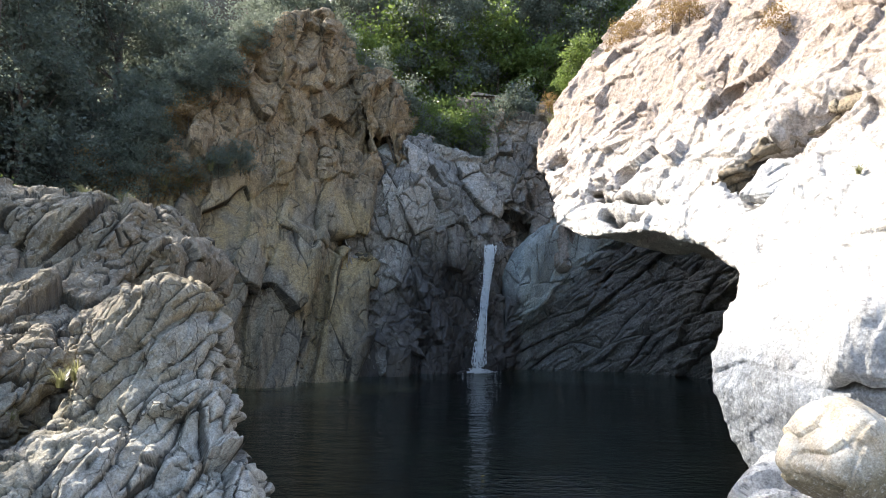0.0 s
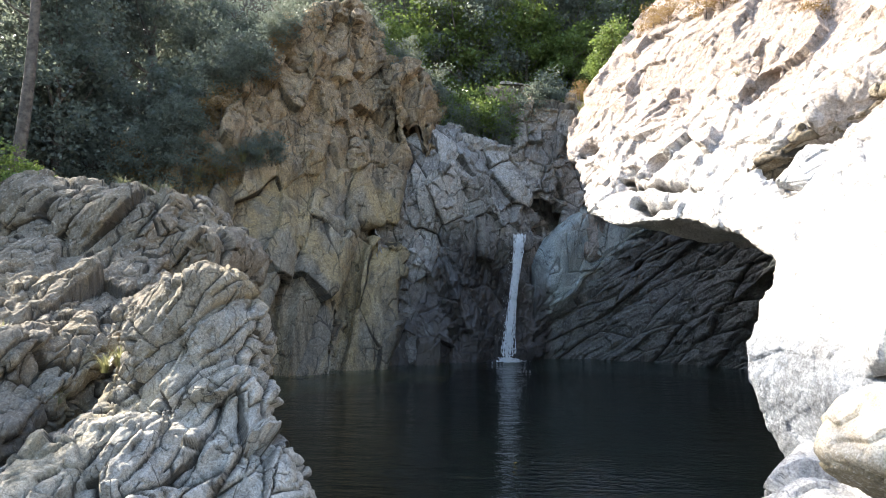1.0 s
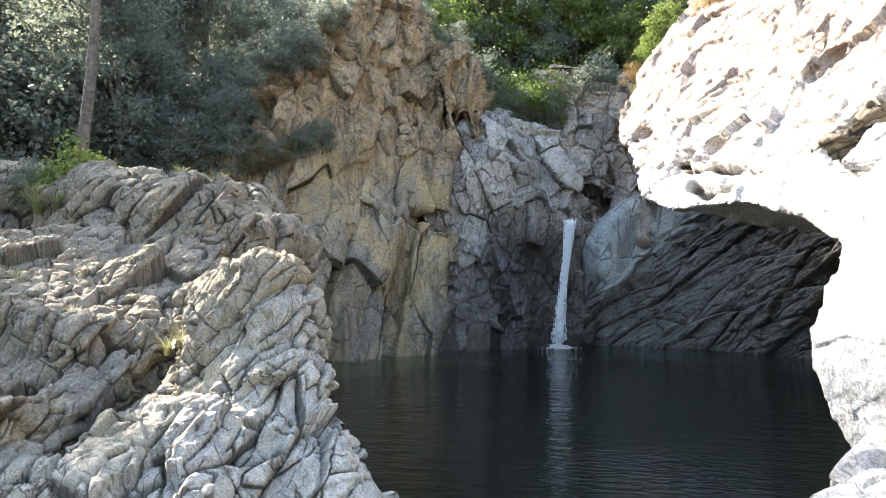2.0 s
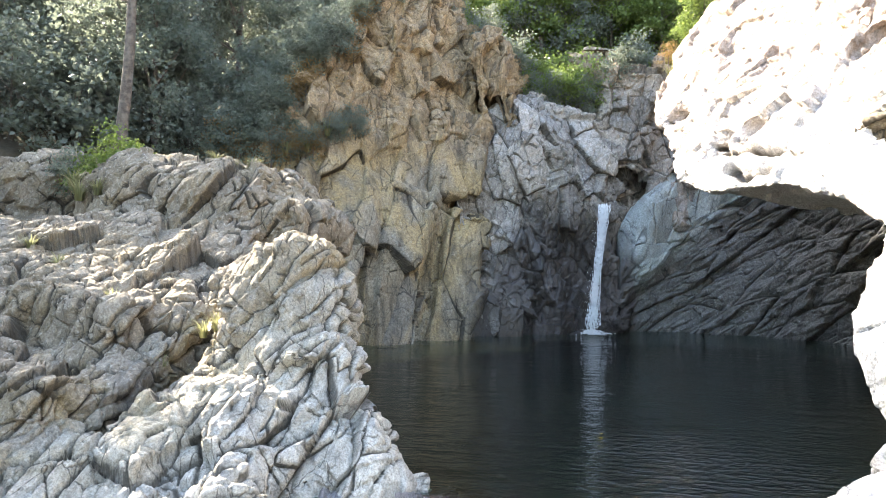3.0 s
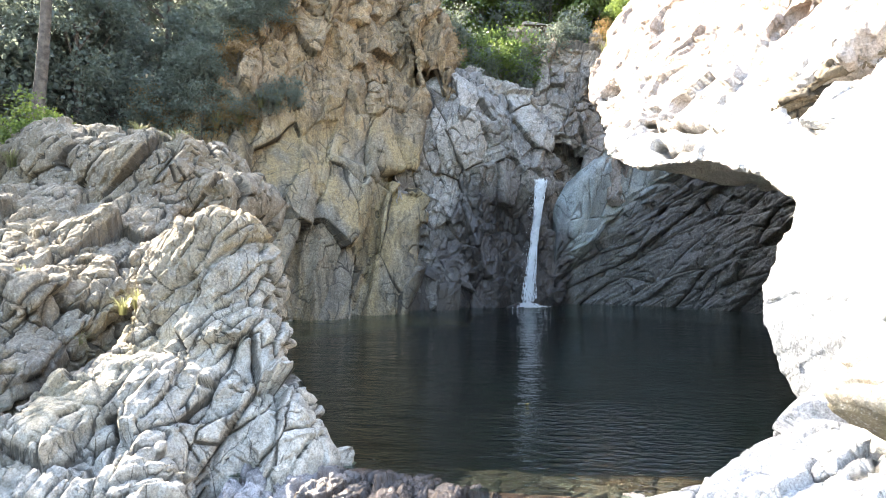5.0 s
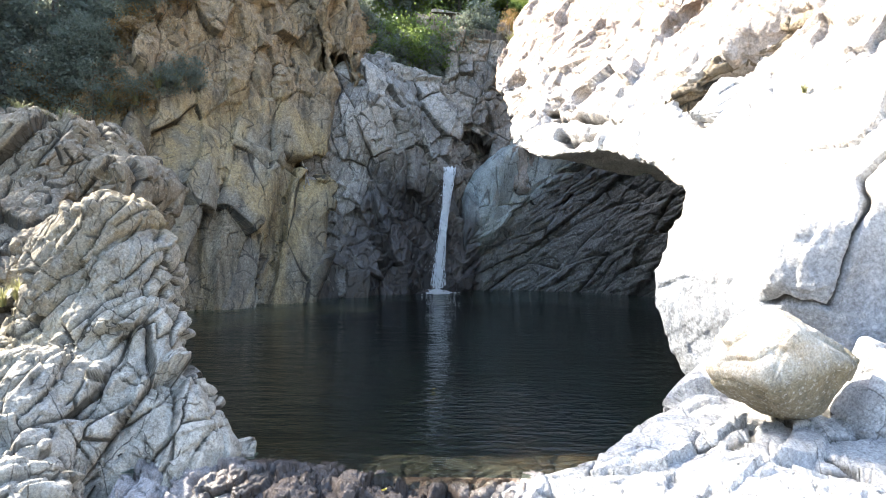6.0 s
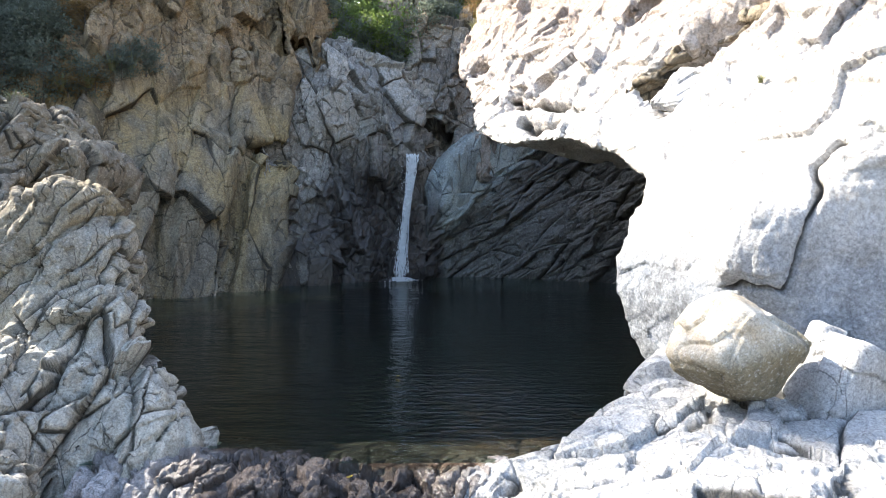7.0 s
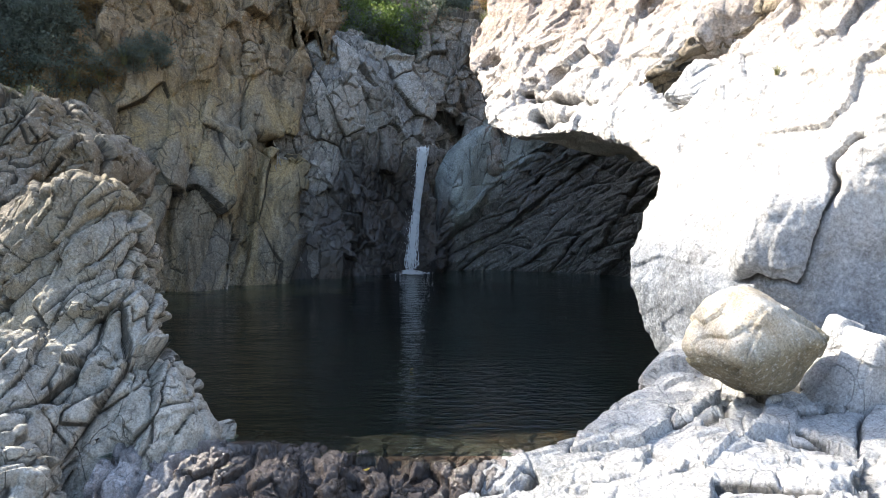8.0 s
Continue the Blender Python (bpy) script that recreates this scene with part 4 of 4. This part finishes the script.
def part(name, data, material, parent, label="", smooth=True):
    ob = new(name, quick_mesh(name, data[0], data[1], material, smooth))
    ob.parent = parent
    return tagged(ob, label)


def wander(rs, start, way, length, steps, bend):
    pts = [np.array(start, float)]
    d = np.array(way, float)
    for _ in range(steps):
        d = d / np.linalg.norm(d) + rs.normal(size=3) * bend
        pts.append(pts[-1] + d / np.linalg.norm(d) * length / steps)
    return pts


def make_tree(name, height, crown_w, crown_from, clumps, leaves_each, leaf, material, seed, trunk_r=0.11, lean=(0, 0), label="", category="tree", spread_out=0.3):
    """Tapered trunk, limbs, and a crown of leaf clumps with gaps between them."""
    rs = np.random.RandomState(seed)
    root = tagged(new(name), label, category)
    top = np.array((lean[0] * height, lean[1] * height, height))
    line = [top * t + np.array((0.12 * math.sin(3 * t + seed), 0.12 * math.cos(4 * t + seed), 0)) * height * 0.1 * t for t in np.linspace(0, 0.92, 9)]
    part("trunk", tube(line, [trunk_r * (1.15 - t) for t in np.linspace(0, 1, 9)]), BARK, root)
    centres = []
    for k in range(clumps):
        u = rs.uniform(0, 1) ** 0.8
        h = crown_from + (1 - crown_from) * u
        w = crown_w * (1 - 0.75 * max(0, (h - crown_from) / (1 - crown_from) - 0.35)) * math.sqrt(rs.uniform(0.08, 1))
        ang = rs.uniform(0, 2 * math.pi)
        c = top * h + np.array((math.cos(ang) * w, math.sin(ang) * w, rs.normal() * 0.1 * height))
        centres.append(c)
        if k % 5 == 0:
            base = top * max(0.15, h - 0.25 * w / height - 0.12)
            mid = (base + c) / 2 + rs.normal(size=3) * 0.12
            part("limb", tube([base, mid, c], [trunk_r * 0.35, trunk_r * 0.2, trunk_r * 0.06], 5), BARK, root)
    pts = []
    for c in centres:
        pts.append(c + rs.normal(size=(leaves_each, 3)) * np.array((1, 1, 0.6)) * spread_out * rs.uniform(0.5, 1.2))
    part("crown", leaf_mesh(np.concatenate(pts), leaf, rs), material, root, smooth=False)
    return root


def place(ob, x, y, turn=0, size=1.0, z=None, sink=0.1):
    ob.matrix_basis = pose(x, y, (ground_at(x, y) if z is None else z) - sink, 0, 0, turn)
    ob.scale = (size, size, size)
    return ob


def again(ob, x, y, turn=0, size=1.0, z=None, sink=0.1):
    c = copy_thing(ob, pose(x, y, (ground_at(x, y) if z is None else z) - sink, 0, 0, turn))
    c.scale = (size, size, size)
    return c


rs = np.random.RandomState(12)
tree_a = make_tree("forest_tree", 6.5, 1.9, 0.25, 60, 130, 0.11, LEAF_DARK, 3, label="dark green broadleaf tree on the shaded slope")
tree_b = make_tree("forest_tree", 7.5, 1.6, 0.3, 60, 120, 0.10, LEAF_DARK, 5, 0.12, (0.08, 0), label="slender dark green broadleaf tree on the slope")
tree_c = make_tree("forest_tree", 5.0, 1.8, 0.15, 60, 100, 0.13, LEAF_FRESH, 8, 0.09, label="sunlit yellow-green tree above the cliff")
shrub_a = make_tree("shrub", 1.7, 0.85, 0.1, 34, 90, 0.075, LEAF_DARK, 11, 0.03, label="dense dark green shrub rooted in rock", category="shrub", spread_out=0.2)
shrub_b = make_tree("shrub", 1.6, 0.8, 0.1, 32, 80, 0.085, LEAF_FRESH, 14, 0.03, label="bright green leafy shrub at the cliff edge", category="shrub", spread_out=0.2)
shrub_c = make_tree("shrub", 1.2, 0.6, 0.1, 24, 60, 0.06, LEAF_DRY, 17, 0.025, label="dry brown scrub on the ledge", category="shrub", spread_out=0.18)
for ob in (tree_a, tree_b):
    tagged(ob, group="trees on the shaded slope")
tagged(tree_c, group="sunlit trees above the cliff")
place(tree_a, -11.5, 15.5, 20)
place(tree_b, -13.5, 17.5, 80)
place(tree_c, -2.6, 26.0, 0)
place(shrub_a, -9.3, 14.6, 0, 1.2)
place(shrub_b, -1.2, 23.3, 0, 1.0, 7.2)
place(shrub_c, -8.2, 17.8, 0, 1.0, 5.0)
# the dark wood on the far left
for k in range(10):
    u, v = rs.uniform(), rs.uniform()
    x, y = -10.2 - 10.5 * u, 13.6 + 10 * v - 0.1 * (-10.2 - 10.5 * u + 10)
    again(tree_a if k % 2 else tree_b, x, y, rs.uniform(0, 360), rs.uniform(0.7, 1.15))
for k in range(38):
    x = -8.4 - 10 * rs.uniform()
    again(shrub_a, x, 13.0 + rs.uniform() * 6, rs.uniform(0, 360), rs.uniform(0.9, 1.6))
# tall trees of the left bank, whose shade falls across the pool
tree_tall = make_tree("forest_tree", 10.0, 1.9, 0.3, 95, 130, 0.10, LEAF_DARK, 41, 0.14, label="tall dark green tree on the wooded bank", spread_out=0.34)
tagged(tree_tall, group="trees on the shaded slope")
place(tree_tall, -10.6, 15.0, 0, 0.85)
for x, y, s in ((-12.6, 17.2, 0.9),):
    again(tree_tall, x, y, rs.uniform(0, 360), s)
# unseen trees, added beyond the left edge of view to shade the near slabs
for x, y, s in ((-10.9, 8.2, 0.62), (-12.2, 6.0, 0.7), (-13.2, 9.4, 0.75)):
    again(tree_a, x, y, rs.uniform(0, 360), s)
# the wood above the waterfall
for k in range(16):
    x, y = -17 + 10 * rs.uniform(), 24.0 + 9 * rs.uniform()
    again(tree_a if k % 3 else tree_b, x, y, rs.uniform(0, 360), rs.uniform(0.55, 0.8))
for k in range(24):
    x, y = -8 + 17 * rs.uniform(), 25.0 + 9 * rs.uniform()
    again(tree_a if k % 3 else tree_b, x, y, rs.uniform(0, 360), rs.uniform(0.7, 1.05))
for k in range(40):
    x, y = -14 + 34 * rs.uniform(), 34.0 + 22 * rs.uniform()
    again(tree_a if k % 2 else tree_b, x, y, rs.uniform(0, 360), rs.uniform(0.9, 1.4))
for x, y, s in ((-3.9, 25.2, 0.9), (-1.2, 25.6, 0.9), (0.6, 26.5, 0.9), (2.4, 26, 0.8), (3.6, 27, 0.9), (4.8, 29, 1.2), (-0.6, 29, 1.3), (6.0, 26.5, 0.9)):
    again(tree_c, x, y, rs.uniform(0, 360), s)
for x, y, z, s in ((-1.9, 22.0, 7.0, 0.8), (-1.0, 21.9, 6.9, 0.95), (-0.2, 22.4, 6.8, 1.0), (2.35, 17.9, 7.6, 0.55), (2.6, 17.8, 8.2, 0.6), (0.4, 23.0, 7.2, 0.9), (-0.6, 23.4, 7.4, 1.1)):
    again(shrub_b, x, y, rs.uniform(0, 360), s, z)
for x, y, z, s in ((-1.5, 21.6, 6.7, 0.7), (-0.5, 21.9, 6.5, 0.7), (0.5, 22.4, 7.3, 0.8), (-2.6, 22.0, 7.4, 1.0), (-5.98, 16.6, 5.2, 0.45), (-6.3, 16.0, 5.0, 0.4), (-3.4, 21.2, 8.7, 0.7),
                   (-5.75, 18.9, 9.3, 0.5), (-6.9, 15.6, 4.5, 0.5), (-7.6, 15.2, 4.3, 0.7), (-8.3, 15.0, 4.2, 0.8), (-4.4, 21.0, 9.6, 0.6), (1.3, 22.9, 7.7, 0.9)):
    again(shrub_a, x, y, rs.uniform(0, 360), s, z)
for x, y, z, s in ((-6.7, 15.6, 4.65, 0.5), (-7.1, 15.2, 4.5, 0.5), (-6.5, 16.4, 5.3, 0.45), (-6.6, 17.0, 6.3, 0.5), (-6.3, 17.3, 7.3, 0.5), (3.31, 16.3, 8.25, 0.55), (3.5, 15.6, 8.2, 0.5), (3.88, 14.0, 7.75, 0.55), (4.1, 13.6, 7.8, 0.5),
                   (4.75, 11.15, 6.5, 0.45), (3.87, 12.1, 5.8, 0.2), (1.7, 17.2, 6.9, 0.4), (-6.9, 17.4, 6.6, 0.8), (-7.4, 16.6, 5.4, 0.9)):
    again(shrub_c, x, y, rs.uniform(0, 360), s, z)


# scrub that climbs the crag's left shoulder
for k in range(26):
    x = -9.0 + 2.9 * rs.uniform()
    z = float(np.interp(x, (-9.5, -8.4, -7.7, -7.1, -6.6, -6.0), (4.3, 5.0, 5.9, 7.0, 8.3, 9.5))) - 0.9 * rs.uniform() ** 2
    y = float(np.interp(x, SHORE_X, SHORE_Y)) + 0.26 * z + 0.1 * max(0, z - 5) + 0.15
    again((shrub_a, shrub_c, shrub_a)[k % 3], x, y, rs.uniform(0, 360), rs.uniform(0.35, 0.75), z)


def make_pine(seed):
    r = np.random.RandomState(seed)
    root = tagged(new("pine_tree"), "tall straight pine with a bare grey-brown trunk", "tree")
    line = [np.array((0.07 * z + 0.05 * math.sin(z), 0, z)) for z in np.linspace(-0.5, 8.2, 14)]
    part("trunk", tube(line, [0.115 * (1.1 - 0.07 * k) for k in range(14)], 9), BARK, root)
    tips = []
    for k in range(22):
        z = 2.2 + 5.6 * r.uniform() ** 0.7
        ang = r.uniform(0, 2 * math.pi)
        pts = wander(r, (0.07 * z, 0, z), (math.cos(ang), math.sin(ang), 0.15), r.uniform(0.6, 1.7), 5, 0.22)
        part("branch", tube(pts, [0.025, 0.02, 0.016, 0.012, 0.008, 0.004], 5), BARK, root)
        if z > 3.4:
            tips += [pts[3], pts[4], pts[5]]
    needles = np.concatenate([c + r.normal(size=(170, 3)) * 0.2 for c in tips])
    part("needles", leaf_mesh(needles, 0.19, r, 0.03, 0.5), LEAF_DARK, root, smooth=False)
    return root


pine = make_pine(4)
place(pine, -9.28, 12.0, 0, 1.0, 4.45, 0)
again(shrub_b, -8.1, 10.4, 40, 0.62, 3.35)
again(shrub_b, -8.5, 10.3, 100, 0.45, 3.25)
again(shrub_a, -9.0, 10.4, 10, 0.45, 3.2)


def make_bare(seed):
    r = np.random.RandomState(seed)
    root = tagged(new("bare_shrub"), "leafless grey shrub with fine twigs", "shrub")
    twigs = []
    for k in range(26):
        way = (r.normal() * 0.6, r.normal() * 0.6, 1)
        pts = wander(r, (0, 0, 0), way, r.uniform(0.8, 1.5), 6, 0.2)
        twigs.append(tube(pts, [0.02, 0.016, 0.013, 0.01, 0.008, 0.006, 0.003], 4))
        for j in (2, 3, 4, 5):
            for _ in range(2):
                twigs.append(tube(wander(r, pts[j], pts[j] - pts[j - 1] + r.normal(size=3) * 0.12, 0.4, 3, 0.3), [0.007, 0.006, 0.004, 0.002], 4))
    tagged(part("twigs", merged(twigs), TWIG, root), kind="stuff")
    return root


place(make_bare(3), 0.3, 22.9, 0, 1.2, 7.1)
stems = make_tree("sapling", 3.4, 0.7, 0.6, 14, 60, 0.06, LEAF_DARK, 31, 0.05, (-0.1, 0), label="thin bare-stemmed sapling on the slope", category="tree", spread_out=0.25)
place(stems, -8.3, 18.2, 0, 1.0, 5.2)
again(stems, -8.0, 18.4, 120, 0.9, 5.3)


def make_grass(seed, blades=70, length=0.32):
    r = np.random.RandomState(seed)
    pieces = []
    for k in range(blades):
        ang, ln = r.uniform(0, 2 * math.pi), length * r.uniform(0.5, 1.2)
        side = np.array((-math.sin(ang), math.cos(ang), 0)) * 0.006
        base = np.array((math.cos(ang), math.sin(ang), 0)) * r.uniform(0, 0.05)
        out = np.array((math.cos(ang), math.sin(ang), 0)) * r.uniform(0.2, 0.9) * ln
        row = [base + out * t * t + np.array((0, 0, ln * t * (1.25 - 0.5 * t))) for t in (0, 0.4, 0.75, 1)]
        v = np.array([q + side * w * s for q, w in zip(row, (1, 1, 0.7, 0.1)) for s in (-1, 1)])
        pieces.append((v, np.array([(2 * j, 2 * j + 1, 2 * j + 3, 2 * j + 2) for j in range(3)])))
    v, f = merged(pieces)
    return tagged(new("grass_tuft", quick_mesh("grass_tuft", v, f, GRASS, False)), "yellow-green grass tuft growing from a rock joint", "grass", "grass tufts on the rocks")


tuft = make_grass(2)
for k, (x, y, z, s) in enumerate(((-5.45, 6.88, 1.53, 0.9), (-4.17, 6.95, 1.3, 0.9), (-4.25, 6.8, 1.25, 0.8), (-4.6, 6.55, 0.9, 0.8), (-6.13, 10.19, 3.63, 0.9), (-5.55, 10.33, 3.5, 1.0), (-5.8, 10.2, 3.5, 0.8),
                                  (-6.72, 7.5, 1.92, 0.9), (-7.94, 9.7, 3.1, 1.2), (-8.2, 9.6, 3.0, 1.4), (-8.4, 9.7, 3.2, 1.3), (-7.47, 7.85, 2.17, 0.9), (4.27, 8.0, 3.68, 0.5), (3.87, 12.08, 5.82, 0.6), (1.72, 17.1, 6.5, 1.0), (1.6, 17.1, 6.0, 0.9),
                                  (-6.45, 15.9, 5.1, 1.4), (-6.2, 16.3, 5.2, 1.4), (-6.8, 15.5, 4.65, 1.3), (-7.2, 15.1, 4.5, 1.4))):
    ob = tuft if k == 0 else copy_thing(tuft, Matrix())
    ob.matrix_basis = pose(x, y, z, 0, 0, 77 * k)
    ob.scale = (s, s, s)


# ---- waterfall ----
def make_fall():
    r = np.random.RandomState(5)
    root = tagged(new("waterfall"), "narrow white waterfall dropping into the pool", "waterfall")
    root.location = (0.0, 19.92, 0.0)
    strands, drops = [], []
    oct_v = np.array([(1, 0, 0), (0, 1, 0), (-1, 0, 0), (0, -1, 0), (0, 0, 1), (0, 0, -1)], float)
    oct_f = np.array([(0, 1, 4), (1, 2, 4), (2, 3, 4), (3, 0, 4), (1, 0, 5), (2, 1, 5), (3, 2, 5), (0, 3, 5)])

    def line(t, a):
        half = 0.165 - 0.07 * math.sin(min(1, t / 0.45) * math.pi / 2) + 0.2 * max(0, t - 0.45) ** 1.2
        side = 0.05 * math.sin(7 * t) * (1 if a > 0 else -0.4)
        return (0.30 - 0.34 * t ** 1.15 + side * t + a * half, 0.42 - 0.40 * math.sqrt(t), 3.66 * (1 - t * t * 0.35 - 0.65 * t) + 0.03)
    for k in range(60):
        a = max(-1.0, min(1.0, r.normal() * 0.45))
        t0 = r.uniform(0, 0.75)
        t1 = min(1.0, t0 + r.uniform(0.15, 0.4))
        thick, phase = r.uniform(0.004, 0.013), r.uniform(0, 6)
        pts, rad = [], []
        for j, t in enumerate(np.linspace(t0, t1, 14)):
            x, y, z = line(t, a)
            pts.append((x + 0.015 * math.sin(21 * t + phase), y + 0.02 * math.sin(11 * t + phase), z))
            rad.append(thick * (0.15 + math.sin(math.pi * (j + 0.5) / 14)) * (1 + 0.6 * math.sin(33 * t + 2 * phase)))
        strands.append(tube(pts, rad, 5))
    tagged(part("falling_stream", merged(strands), FALL, root), kind="stuff")
    for k in range(4600):
        t, a = r.uniform(0, 0.96), max(-1.1, min(1.1, r.normal() * (0.5 + 0.15 * (k % 7 == 0))))
        x, y, z = line(t, a)
        long = r.uniform(2.5, 9.0)
        drops.append((oct_v * r.uniform(0.004, 0.011) * (1, 1, long) + (x + r.normal() * 0.008, y + r.normal() * 0.04, max(0.03, z)), oct_f))
    for k in range(90):
        t = 0.9 * r.uniform() ** 0.7
        x, y, z = line(t, -1.2 - abs(r.normal()))
        drops.append((oct_v * r.uniform(0.004, 0.010) * (1, 1, 1.8) + (x, y, z), oct_f))
    for k in range(800):
        w, ang = abs(r.normal()) * 0.13, r.uniform(0, 2 * math.pi)
        drops.append((oct_v * r.uniform(0.008, 0.02) * (1.8, 1.8, 0.6) + (-0.03 + math.cos(ang) * w * 1.7, math.sin(ang) * w, 0.005 + abs(r.normal()) * 0.12 * math.exp(-w * 6)), oct_f))
    tagged(part("spray", merged(drops), FOAM, root, "white spray of droplets"), kind="stuff")
    return root


make_fall()


# ---- fallen leaves on the sill and the water ----
def make_fallen_leaf(label):
    bm = bmesh.new()
    ring = [bm.verts.new((math.cos(a) * 0.05 * (1 + 0.5 * math.cos(a)), math.sin(a) * 0.024, 0.006 * math.cos(2 * a))) for a in np.linspace(0, 2 * math.pi, 10)[:-1]]
    top = bm.faces.new(ring)
    ext = bmesh.ops.extrude_face_region(bm, geom=[top])
    bmesh.ops.translate(bm, vec=(0, 0, 0.003), verts=[v for v in ext["geom"] if isinstance(v, bmesh.types.BMVert)])
    me = bpy.data.meshes.new("fallen_leaf")
    bm.to_mesh(me)
    bm.free()
    me.materials.append(LEAF_YELLOW)
    return tagged(new("fallen_leaf", me), label, "leaf", "fallen leaves")


for x, y, rest, size, label in ((-0.35, 5.62, sill, 0.6, "small yellow fallen leaf lying on wet stone"), (0.02, 8.7, water, 0.5, "small pale fallen leaf floating on the pool")):
    top = rest.ray_cast((x, y, 1.0), (0, 0, -1))[1].z
    make_fallen_leaf(label).matrix_basis = pose(x, y, top + 0.002, 0, 0, 40) @ Matrix.Diagonal((size, size, size, 1))
